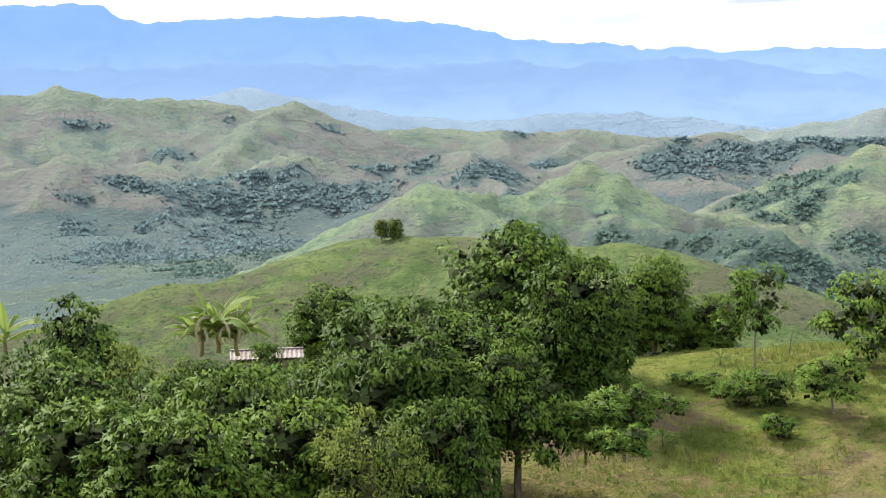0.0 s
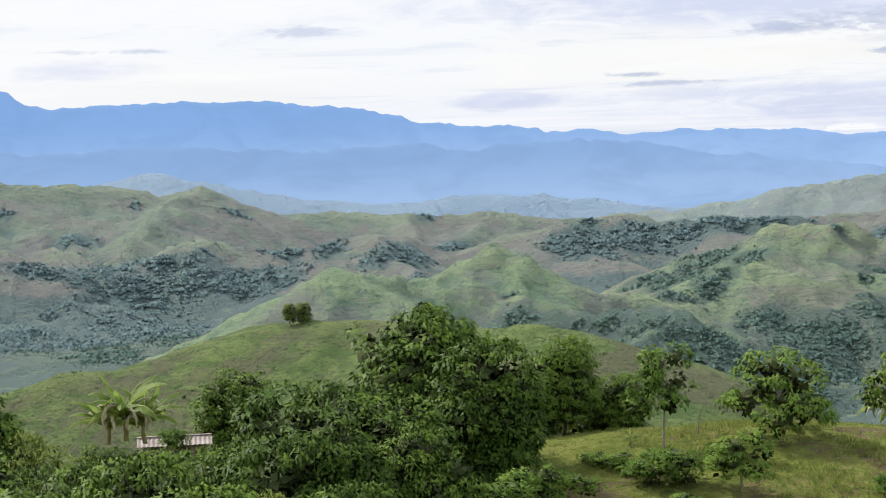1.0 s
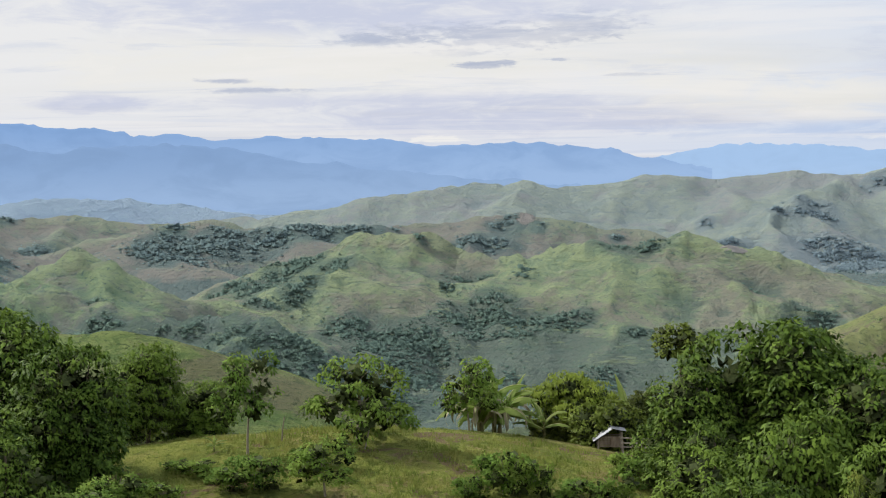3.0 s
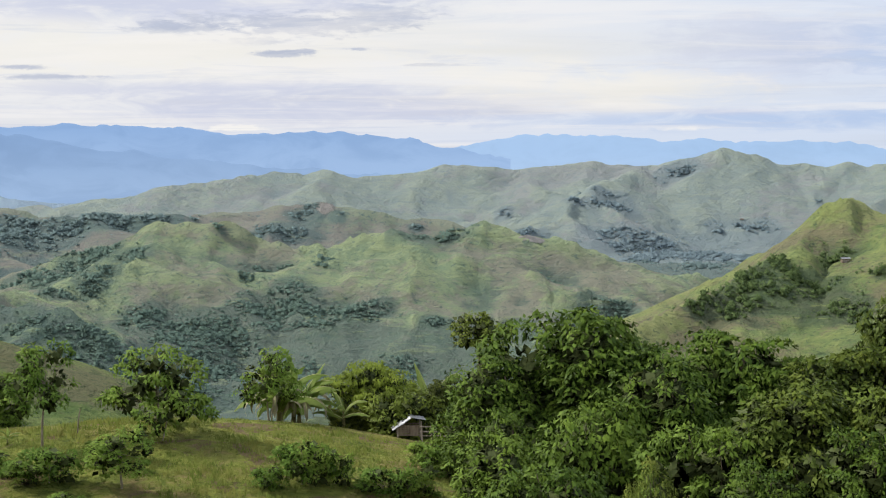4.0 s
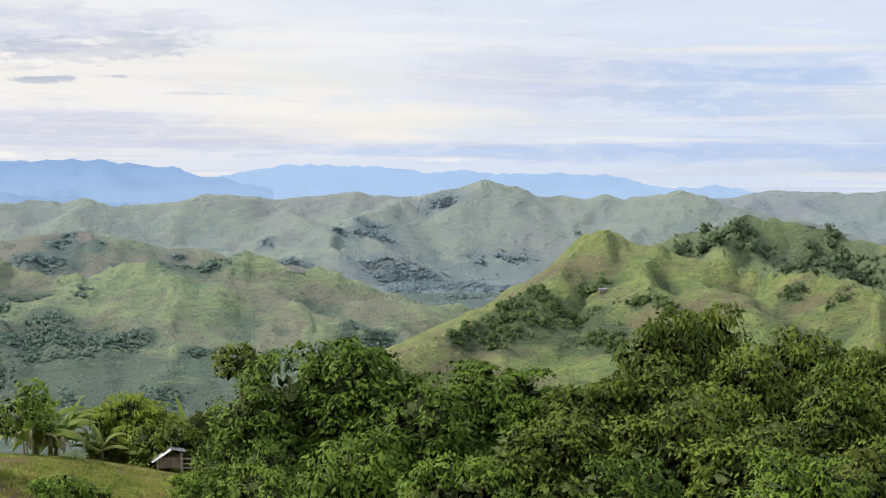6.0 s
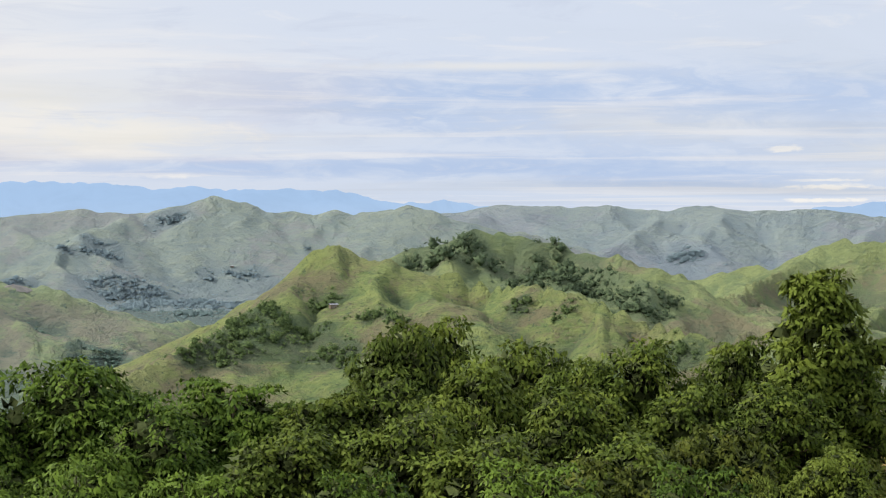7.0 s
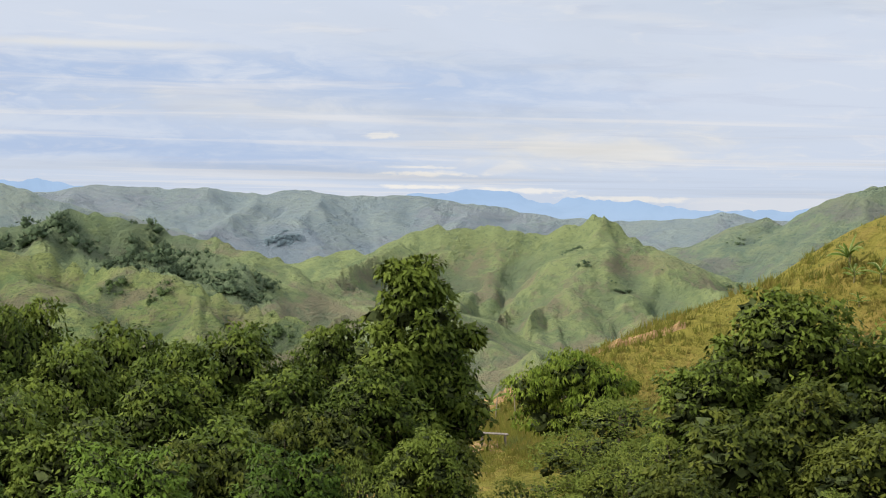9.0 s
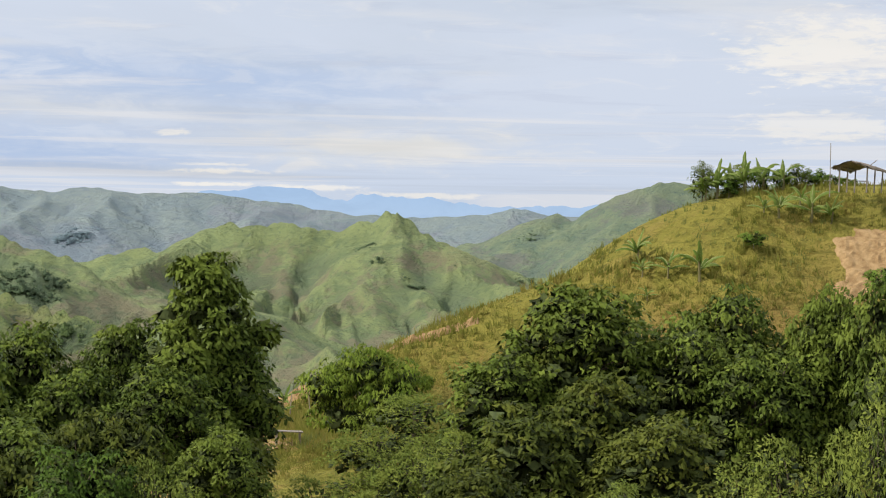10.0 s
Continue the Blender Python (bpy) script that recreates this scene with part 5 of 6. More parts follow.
plant([
    ('lush', 4.4, 91.9, 92.9, 7.3),
    ('lush', 10.7, 87.3, 92.1, 7.0),
    ('lush', 7, 83.7, 91.7, 6.2),
    ('tall', 22.2, 94.4, 94.4, 5.2),
    ('broad', 17.8, 86.2, 92.4, 5.9),
    ('dusky', 28.2, 87.6, 92.7, 5.3),
    ('dusky', 28.3, 70.5, 91.2, 5.1),
    ('tall', 38.9, 81.2, 93, 5.0),
    ('broad', 11.6, 77.1, 90.9, 6.0),
    ('feather', 46.7, 74.6, 88.5, 5.9),
    ('dusky', 48.7, 63.5, 92.7, 6.4),
    ('feather', 40, 73.9, 87.1, 5.7),
    ('feather', 38.2, 65.7, 87.9, 4.6),
    ('dusky', 49.8, 70.1, 93.9, 6.0),
    ('young', -25.2, 97.8, 90.7, 3.7, 85.3),
    ('low', -19.7, 101.1, 90.3, 5.5, 85.3),
])
plant([
    ('bush', -26.9, 80.6, 86, 2.9, 83.4),
    ('bush', -28.3, 79.1, 86.5, 3.9, 83.5),
    ('bush', -25.4, 75.9, 85.7, 2.9, 84.2),
])
plant([
    ('feather', 108.6, 127.6, 103.4, 2.3, 99.6),
    ('feather', 111.8, 126.4, 103.2, 2.2, 100.0),
    ('bush', 114.1, 126.1, 103.1, 2.1, 100.9),
    ('bush', 115.5, 124.7, 102.9, 2.1, 100.9),
    ('feather', 116.5, 123.9, 103.3, 2.3, 100.6),
    ('bush', 118.2, 123.5, 102.8, 2.6, 101.1),
    ('bush', 110.2, 125.8, 102.0, 1.9, 100.3),
    ('bush', 119.3, 122.5, 102.4, 2.1, 101.2),
    ('bush', 121.1, 122.1, 102.1, 2.1, 101.2),
    ('bush', 105.7, 117.4, 97.3, 2.2, 96),
])
plant([
    ('bush', 107.6, 104.6, 94.9, 2.8, 92.6),
    ('bush', 83, 112.7, 93.3, 2.6, 91.8),
])
plant([
    ('dusky', 61.4, 63.0, 96.2, 3.8),
    ('dusky', 62.2, 56.4, 96.0, 4.6),
    ('dusky', 61.8, 60.0, 96.6, 3.6),
    ('bush', -23.5, 92.5, 86.0, 3.3, 83.9),
    ('bush', -24.8, 92.2, 85.3, 2.2, 83.9),
    ('young', -19.6, 91.8, 87.0, 3.6, 83.6),
    ('bush', -21.4, 96.2, 85.7, 2.4, 84.5),
    ('bush', -27.1, 94.5, 85.2, 2.3, 84.3),
    ('bush', -28.4, 95.0, 85.1, 1.7, 84.4),
    ('bush', -10.8, 94.4, 86.1, 3.3, 83.4),
    ('bush', -9.2, 95.2, 85.5, 2.3, 83.3),
    ('bush', -12.4, 93.4, 84.8, 1.9, 83.2),
    ('bush', -6.6, 95.0, 84.5, 3.2, 82.5),
    ('bush', -4.9, 95.5, 84.6, 2.6, 82.5),
    ('bush', -4.4, 101.2, 85.1, 3.0, 82.9),
    ('bush', -2.8, 100.2, 85.4, 2.8, 82.5),
    ('bush', -26.0, 93.5, 84.7, 1.3, 84.0),
    ('bush', -49.4, 86.9, 87.2, 1.7),
    ('bush', -21.6, 88.4, 84.3, 2.0, 83.0),
    ('dusky', -4.4, 117.9, 86.2, 2.8),
    ('dusky', -5.7, 118.9, 85.2, 2.6),
    ('dusky', -10.6, 116.5, 84.7, 2.4),
    ('dusky', -9.0, 116.7, 84.6, 2.2),
])
for kind in PROTOS:
    for ob, ph, pw, taken in PROTOS[kind]:
        if not taken:
            for o in (*ob.children_recursive, ob):
                bpy.data.objects.remove(o)

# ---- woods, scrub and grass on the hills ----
LEAF_OF = {"near_ridge": SPUR_LEAF, "spur_hill": SPUR_LEAF, "wooded_hill": WOOD_HAZE_LEAF, "right_hill": WOOD_HAZE_LEAF, "right_low_spur": WOOD_HAZE_LEAF,
           "right_far_hill": WOOD_HAZE_LEAF, "green_hill": MID_HAZE_LEAF, "knob_hill": MID_HAZE_LEAF, "left_range": LEFT_HAZE_LEAF, "left_range_low": LEFT_HAZE_LEAF,
           "middle_range": LEFT_HAZE_LEAF, "rear_range": REAR_HAZE_LEAF, "right_rear_range": REAR_HAZE_LEAF, "pale_range": REAR_HAZE_LEAF}
gen = np.random.default_rng(31)
wx_, wy_ = [], []
size_ = []
for x, y, half, deep in WOODS:
    grow = 1.25 if x < -380 else (0.85 if y > 1500 else 1.0)          # the left valley is the most wooded
    half, deep = half * grow, deep * grow
    r = math.hypot(x, y)
    ux, uy = x / r, y / r
    crown = max(2.3, r * 0.0034) * (2.3 if 160 < x < 280 and 780 < y < 830 else 1.3 if 160 < x < 280 and y > 690 and y < 780 else 1.0)
    n = int(np.clip(half * deep * 3.14 * 0.85 / (0.62 * crown) ** 2, 4, 300))
    a, q = gen.uniform(0, 2 * math.pi, n), np.sqrt(gen.uniform(0, 1, n))
    q *= 1 + 0.28 * np.sin(3 * a + x) + 0.2 * np.sin(5 * a + y)
    stray = gen.random(n) < 0.32
    q = np.where(stray, q * gen.uniform(1.2, 2.3, n), q)
    side, back_ = q * np.cos(a) * half, q * np.sin(a) * deep
    wx_.append(x + side * uy + back_ * ux), wy_.append(y - side * ux + back_ * uy)
    size_.append(crown * (0.55 + 0.75 * gen.random(n) ** 1.7) * np.where(stray, 0.5, np.where(q > 0.85, 0.75, 1.0)))
# gullies and scattered bushes: places lower than the land round them
fine = int(np.sum(turn < 50))
g2 = gz.reshape(rows_n, cols)[:, :fine]
hollow = np.clip(growth_shade.reshape(rows_n, cols)[:, :fine], 0, 0.7)
X2, Y2, O2 = gx[:, :fine], gy[:, :fine], gown.reshape(rows_n, cols)[:, :fine]
R2 = np.hypot(X2, Y2)
patch = fractal(X2, Y2, 240, 91, 3)
weight = (np.clip(hollow - 0.08, 0, 0.8) ** 1.3 * np.clip(patch + 0.35, 0, 1) * 5 + 0.02 * (patch > -0.2) + 0.45 * np.clip((26 - g2) / 14, 0, 1) * (patch > -0.35)) * R2 ** 1.2
weight[(R2 < 340) | (R2 > 2900)] = 0
share = np.array([{"near_ridge": 70, "spur_hill": 0.4, "right_hill": 1.1, "right_low_spur": 0.8, "green_hill": 0.6, "left_range": 1.7,
                   "left_range_low": 3.0, "middle_range": 2.2, "rear_range": 0.30, "right_rear_range": 0.12, "pale_range": 0.3,
                   "right_far_hill": 0.2, "wooded_hill": 0.3, "knob_hill": 0.7}.get(n, 0) for n in OWNERS])
weight *= share[O2]
flat_w = weight.ravel() / weight.sum()
picked = gen.choice(len(flat_w), 20000, p=flat_w)
px_, py_ = X2.ravel()[picked], Y2.ravel()[picked]
pr_ = np.hypot(px_, py_)
jit = pr_ * 0.004
wx_.append(px_ + gen.normal(0, 1, len(px_)) * jit), wy_.append(py_ + gen.normal(0, 1, len(px_)) * jit)
size_.append((0.5 + 1.9 * gen.random(len(px_)) ** 2.5) * np.clip(pr_ / 1000, 0.6, 1.9))
sx_, sy_, ss_ = np.concatenate(wx_), np.concatenate(wy_), np.concatenate(size_)
sz_, so_ = land_at(sx_, sy_)


def clumps(x, y, z, size, per, gen):
    """Small trees as lumpy crowns of leaf tufts round an uneven core."""
    n = len(x)
    centre = np.stack([x, y, z + size * (0.42 if per > 20 else 0.24)], 1)
    d = gen.normal(0, 1, (n, per, 3))
    d /= np.linalg.norm(d, axis=2)[:, :, None]
    d[:, :, 2] = np.abs(d[:, :, 2]) - 0.25
    # far clumps lie flatter and their normals point up, to soften shade
    spread = size[:, None, None] * gen.uniform(0.25, 0.68, (n, per, 1)) * np.array((1, 1, 0.9 if per > 20 else 0.38)) * gen.uniform(0.75, 1.2, (n, 1, 3))
    pts = centre[:, None] + d * spread
    v, f = leaves(pts.reshape(-1, 3), d.reshape(-1, 3) + (0, 0, 0.4), np.repeat(size * 1.26 / per ** 0.5, per), 0.9, 0.0, gen)
    f = facing(v, f, np.repeat(-centre * (1, 1, 0), per * 2, 0))
    cv, cf = cores(centre - np.stack([0 * size, 0 * size, size * 0.1], 1), size * 0.40, (1.1, 1.1, 0.8 if per > 20 else 0.5), gen)
    nm = np.concatenate([np.repeat(d.reshape(-1, 3), 4, 0) + gen.normal(0, 0.2, (len(v), 3)) + (0, 0, 0.6 if per > 20 else 1.8), cv - np.repeat(centre, 6, 0) + (0, 0, 1.0)])
    return np.concatenate([v, cv]), np.concatenate([f, cf + len(v)]), nm / np.linalg.norm(nm, axis=1)[:, None]


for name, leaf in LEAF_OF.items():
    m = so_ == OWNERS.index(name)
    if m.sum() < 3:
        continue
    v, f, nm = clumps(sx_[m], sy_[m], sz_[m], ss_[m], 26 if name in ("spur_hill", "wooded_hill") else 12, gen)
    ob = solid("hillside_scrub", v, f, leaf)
    ob.data.normals_split_custom_set_from_vertices(nm)
    tagged(ob, "dark green scrub and small trees in the folds of the hills", "scrub", kind="stuff")


def tufts(x, y, tall, blades, gen):
    """Grass tufts of bent blades, each blade one triangle."""
    n = len(x)
    z, _ = land_at(x, y)
    root = np.repeat(np.stack([x, y, z - 0.05], 1), blades, 0) + gen.normal(0, 0.16, (n * blades, 3)) * (1, 1, 0)
    a = gen.uniform(0, 2 * math.pi, n * blades)
    h = np.repeat(tall, blades) * gen.uniform(0.5, 1.2, n * blades)
    lean = np.stack([np.cos(a), np.sin(a), np.zeros_like(a)], 1) * (h * gen.uniform(0.2, 0.7, len(a)))[:, None]
    w = np.stack([-np.sin(a), np.cos(a), np.zeros_like(a)], 1) * (0.03 + 0.05 * h)[:, None]
    top = root + lean + np.stack([np.zeros_like(h), np.zeros_like(h), h], 1)
    v = np.stack([root - w, root + w, top], 1).reshape(-1, 3)
    nm = np.repeat(lean / h[:, None] * 0.8 + (0, -0.2, 1), 3, 0)
    f = facing(v, np.arange(len(v)).reshape(-1, 3), -root * (1, 1, 0))
    return v, f, nm / np.linalg.norm(nm, axis=1)[:, None]


def grass_on(label, line, ahead, behind, count, tall_lo, tall_hi, seed, blade=GRASS_BLADE, patchy=-0.35):
    """Tufts scattered along a crest line, on both of its sides."""
    gen = np.random.default_rng(seed)
    p = smooth_line(line, 2)
    i = gen.integers(0, len(p) - 1, count)
    r = np.linalg.norm(p[i, :2], axis=1)
    way = p[i, :2] / r[:, None]
    off = gen.uniform(-behind, ahead, count)
    x, y = p[i, 0] - way[:, 0] * off + gen.normal(0, 1, count), p[i, 1] - way[:, 1] * off + gen.normal(0, 1, count)
    keep = fractal(x, y, 7, seed, 3) > patchy
    x, y = x[keep], y[keep]
    tall = gen.uniform(tall_lo, tall_hi, len(x)) * (1 + 0.5 * fractal(x, y, 5, seed + 4, 2))
    v, f, nm = tufts(x, y, np.clip(tall, 0.06, 3), 7, gen)
    ob = solid("grass", v, f, blade)
    ob.data.normals_split_custom_set_from_vertices(nm)
    tagged(ob, label, "grass", kind="stuff")


grass_on("long yellow-green grass on the steep hillside", HILLSIDE, 36, 3, 15000, 0.25, 0.8, 5)
grass_on("rough short grass on the knoll", KNOLL, 34, 5, 12000, 0.08, 0.3, 6, KNOLL_BLADE)
grass_on("clumps of green weeds among the hillside grass", HILLSIDE, 36, 3, 3500, 0.25, 0.6, 15, WEED_BLADE, 0.25)
grass_on("green weeds in the short grass of the knoll", KNOLL, 34, 5, 5000, 0.10, 0.3, 16, WEED_BLADE, 0.3)

# ---- bananas, huts and small things ----
def banana_leaf(length, width, start, droop, gen, torn=0.3):
    """A long leaf that arches over: two halves folded along the midrib, with torn edges."""
    n = 13
    t = np.linspace(0, 1, n)
    bend = droop * t ** 1.4
    ang = start - bend
    step = length / (n - 1)
    cx = np.concatenate([[0], np.cumsum(np.cos(ang[:-1]) * step)])
    cz = np.concatenate([[0], np.cumsum(np.sin(ang[:-1]) * step)])
    w = width * 0.5 * np.sin(np.clip(t * 0.93 + 0.06, 0, 1) * math.pi) ** 0.6
    w[0] = width * 0.05
    verts, faces = [], []
    for k in range(n):
        rip, rap = 1 - torn * gen.random(), 1 - torn * gen.random()
        verts += [(cx[k], 0, cz[k]), (cx[k], w[k] * rip * 0.72, cz[k] - w[k] * rip * 0.62), (cx[k], -w[k] * rap * 0.72, cz[k] - w[k] * rap * 0.62)]
    for k in range(n - 1):
        a, b = 3 * k, 3 * k + 3
        faces += [(a, b, b + 1, a + 1), (a, a + 2, b + 2, b)]
    rib = []
    for k in range(n):
        s = length * 0.012 * (1.15 - k / n)
        rib += [(cx[k], s, cz[k] - s * 0.4), (cx[k], -s, cz[k] - s * 0.4), (cx[k], 0, cz[k] + s)]
    rib_faces = [(3 * k + i, 3 * k + (i + 1) % 3, 3 * k + 3 + (i + 1) % 3, 3 * k + 3 + i) for k in range(n - 1) for i in range(3)]
    return np.array(verts), np.array(faces), np.array(rib), np.array(rib_faces)


def build_banana(tall, count, seed, hanging=0, label="banana plant with long arching green leaves", size=1.0):
    gen = np.random.default_rng(seed)
    root = thing("banana_plant", label, "banana plant", "banana plants")
    vs, fs = [], []
    stem = tall * (0.46 if hanging == 0 else 0.28)
    limb(vs, fs, (0, 0, -0.3), (gen.normal(0, 0.05), gen.normal(0, 0.05), stem), 0.12 * size, 0.07 * size, 9, 0.02, gen)
    part("stem", np.concatenate(vs), np.array(fs), BANANA_STEM, root)
    for i in range(count + hanging):
        dry = i >= count
        length = tall * gen.uniform(0.55, 0.82) * (1.12 if hanging else 1.0)
        young = i < 1
        rise_ = 66 if young else gen.uniform(32, 74) if not dry else gen.uniform(48, 62)
        droop = gen.uniform(15, 35) if young else gen.uniform(55, 105) if not dry else gen.uniform(160, 200)
        v, f, rv, rf = banana_leaf(length, length * gen.uniform(0.29, 0.37) * (0.6 if dry else 1), radians(rise_), radians(droop), gen, 0.6 if dry else 0.45)
        a = i * 2.399 + gen.uniform(-0.4, 0.4)
        leaf = part("leaf", v, f, BANANA_DRY if dry else BANANA_LEAF, root, "dry brown hanging leaf" if dry else "")
        part("midrib", rv, rf, MIDRIB, leaf, "pale midrib")
        leaf.matrix_basis = pose(0, 0, stem * gen.uniform(0.55, 1.0), 0, -8.0 if young else gen.uniform(-8, 10) if not dry else 0.0, math.degrees(a))
    return root


BANANAS = [build_banana(3.0, 8, 3), build_banana(3.0, 7, 8), build_banana(3.0, 12, 14, 8, "tall banana plant with drooping and dry leaves")]
used_banana = [False] * 3


def bananas(rows):
    """Rows: variant, x, y, height of the foot (or None to stand on the land), how tall."""
    for v, x, y, z, tall in rows:
        z = height(x, y) if z is None else z
        s = tall / 3.0
        m = pose(x, y, z, 0, 0, (x * 53 + y * 91) % 360) @ Matrix.Diagonal((s, s, s, 1))
        if used_banana[v]:
            k = BANANAS[v].scale[0]
            copy_thing(BANANAS[v], m @ Matrix.Diagonal((1 / k, 1 / k, 1 / k, 1)))
        else:
            BANANAS[v].matrix_basis = m
            used_banana[v] = True


bananas([
    (2, -60.9, 101.1, 84.5, 4.6), (2, -59.9, 101.8, 84.2, 4.0), (2, -61.9, 100.6, 84.2, 3.6), (1, -70.5, 92.0, 84.6, 4.0),
    (2, -14.4, 113.6, 83.8, 4.5), (2, -13.2, 114.4, 83.6, 4.5), (2, -13.9, 115.8, 83.4, 5.0), (1, -10.6, 115.4, 83.2, 3.0),
    (0, -20.2, 104.6, 84.6, 4.4), (1, -5.2, 119.5, 82.0, 5.4), (0, -26.7, 85.9, None, 1.3), (1, -27.2, 98.3, None, 1.1)])
bananas([
    (0, 98.9, 124.6, None, 3.0), (1, 99.1, 120.6, None, 2.7), (0, 100.5, 118.1, None, 3.5), (1, 97.9, 122.6, None, 2.1), (1, 96.6, 120.2, None, 1.4),
    (0, 110.3, 119.3, None, 3.2), (1, 112.1, 117.3, None, 3.6), (0, 113.3, 116.1, None, 2.6), (1, 109.4, 120.3, None, 2.2), (1, 112.9, 119.4, None, 2.4),
    (0, 109.4, 126.6, None, 3.8), (1, 110.6, 126.2, None, 3.4), (0, 111.6, 125.5, None, 4.0), (1, 113.4, 125.0, None, 3.4), (0, 108.4, 127.0, None, 3.0), (1, 114.8, 123.8, None, 3.0),
    (1, 69.5, 133.0, None, 2.6), (0, 64.0, 124.0, None, 2.4)])


def box(w, d, h, x=0, y=0, z=0, bevel=0.01):
    """Corners and faces of a box with chamfered upright edges."""
    b = min(bevel, w * 0.3, d * 0.3)
    ring = [(-w / 2 + b, -d / 2), (w / 2 - b, -d / 2), (w / 2, -d / 2 + b), (w / 2, d / 2 - b), (w / 2 - b, d / 2), (-w / 2 + b, d / 2), (-w / 2, d / 2 - b), (-w / 2, -d / 2 + b)]
    me = bmesh.new()
    lo, hi = [me.verts.new((px + x, py + y, z)) for px, py in ring], [me.verts.new((px + x, py + y, z + h)) for px, py in ring]
    me.faces.new(lo[::-1]), me.faces.new(hi)
    for i in range(8):
        me.faces.new((lo[i], lo[(i + 1) % 8], hi[(i + 1) % 8], hi[i]))
    return me


def bm_part(name, me, material, parent, label="", m=None):
    data = bpy.data.meshes.new(name)
    me.to_mesh(data)
    me.free()
    data.materials.append(material)
    ob = new(name, data)
    ob.parent = parent
    if m is not None:
        ob.matrix_basis = m
    return tagged(ob, label)


def corrugated(w, d, waves, depth, thick=0.03):
    """A corrugated sheet with thickness: ridges run along d."""
    me = bmesh.new()
    n = waves * 6
    rows = []
    for zz in (0, -thick):
        for yy in (-d / 2, 0, d / 2):
            rows.append([me.verts.new((-w / 2 + w * i / n, yy, zz + depth * math.sin(i * math.pi / 3) - 0.02 * (yy == 0))) for i in range(n + 1)])
    for a, b in ((0, 1), (1, 2)):
        for i in range(n):
            me.faces.new((rows[a][i], rows[a][i + 1], rows[b][i + 1], rows[b][i]))
            me.faces.new((rows[a + 3][i], rows[b + 3][i], rows[b + 3][i + 1], rows[a + 3][i + 1]))
    for i in range(n):
        me.faces.new((rows[0][i], rows[3][i], rows[3][i + 1], rows[0][i + 1]))
        me.faces.new((rows[2][i], rows[2][i + 1], rows[5][i + 1], rows[5][i]))
    return me


def shed(x, y, z, turn_deg):
    """A small field shed: board walls with gaps, posts and a bent two-sheet metal roof."""
    root = thing("shed", "small wooden shed with a pale corrugated metal roof beside the knoll", "shed")
    root.matrix_basis = pose(x, y, z, 0, 0, turn_deg) @ Matrix.Diagonal((0.8, 0.8, 0.8, 1))
    for px in (-0.9, 0.9):
        for py in (-0.7, 0.7):
            bm_part("post", box(0.1, 0.1, 1.45 if px > 0 else 0.95), WOOD, root, m=pose(px, py, -0.3))
    for k in range(5):
        bm_part("board", box(1.75, 0.03, 0.13), WALL_BOARD, root, m=pose(0, -0.70, 0.02 + k * 0.17, 0, 0, 0.6 * (k % 3 - 1)))
        bm_part("board", box(1.75, 0.03, 0.13), WALL_BOARD, root, m=pose(0, 0.70, 0.02 + k * 0.17))
    bm_part("door_panel", box(0.62, 0.04, 0.80), WALL_BOARD, root, "pinkish bleached board panel", pose(0.35, -0.75, 0.0))
    bm_part("roof_sheet", corrugated(1.9, 1.75, 10, 0.02), ROOF_METAL, root, m=pose(-0.58, 0, 0.97, 0, -33, 0) @ pose(0, 0, 0, 0, 0, 90))
    bm_part("roof_sheet", corrugated(1.9, 1.15, 10, 0.02), ROOF_METAL, root, m=pose(0.66, 0, 1.38, 0, 10, 0) @ pose(0, 0, 0, 0, 0, 90))
    bm_part("ridge_beam", box(0.08, 1.9, 0.08), WOOD, root, m=pose(0.12, 0, 1.33))
    return root


shed(-6.35, 113.4, 83.25, 8)


def fence(x0, y0, x1, y1, z, posts):
    root = thing("fence", "weathered pole fence beside the small shed", "fence")
    length = math.hypot(x1 - x0, y1 - y0)
    root.matrix_basis = pose(x0, y0, z, 0, 0, math.degrees(math.atan2(y1 - y0, x1 - x0)))
    for i in range(posts):
        bm_part("post", box(0.07, 0.07, 1.25), WOOD, root, m=pose(length * i / (posts - 1), 0, -0.35, 3 * (i % 2), 2 * (i % 3) - 2, 0))
    for zz in (0.25, 0.52, 0.8):
        bm_part("rail", box(length + 0.3, 0.05, 0.07), WOOD, root, m=pose(length / 2, -0.06, zz, 0, 0.8 * math.sin(zz * 9), 0))
    return root


fence(-5.4, 111.4, -3.2, 111.2, 83.2, 5)


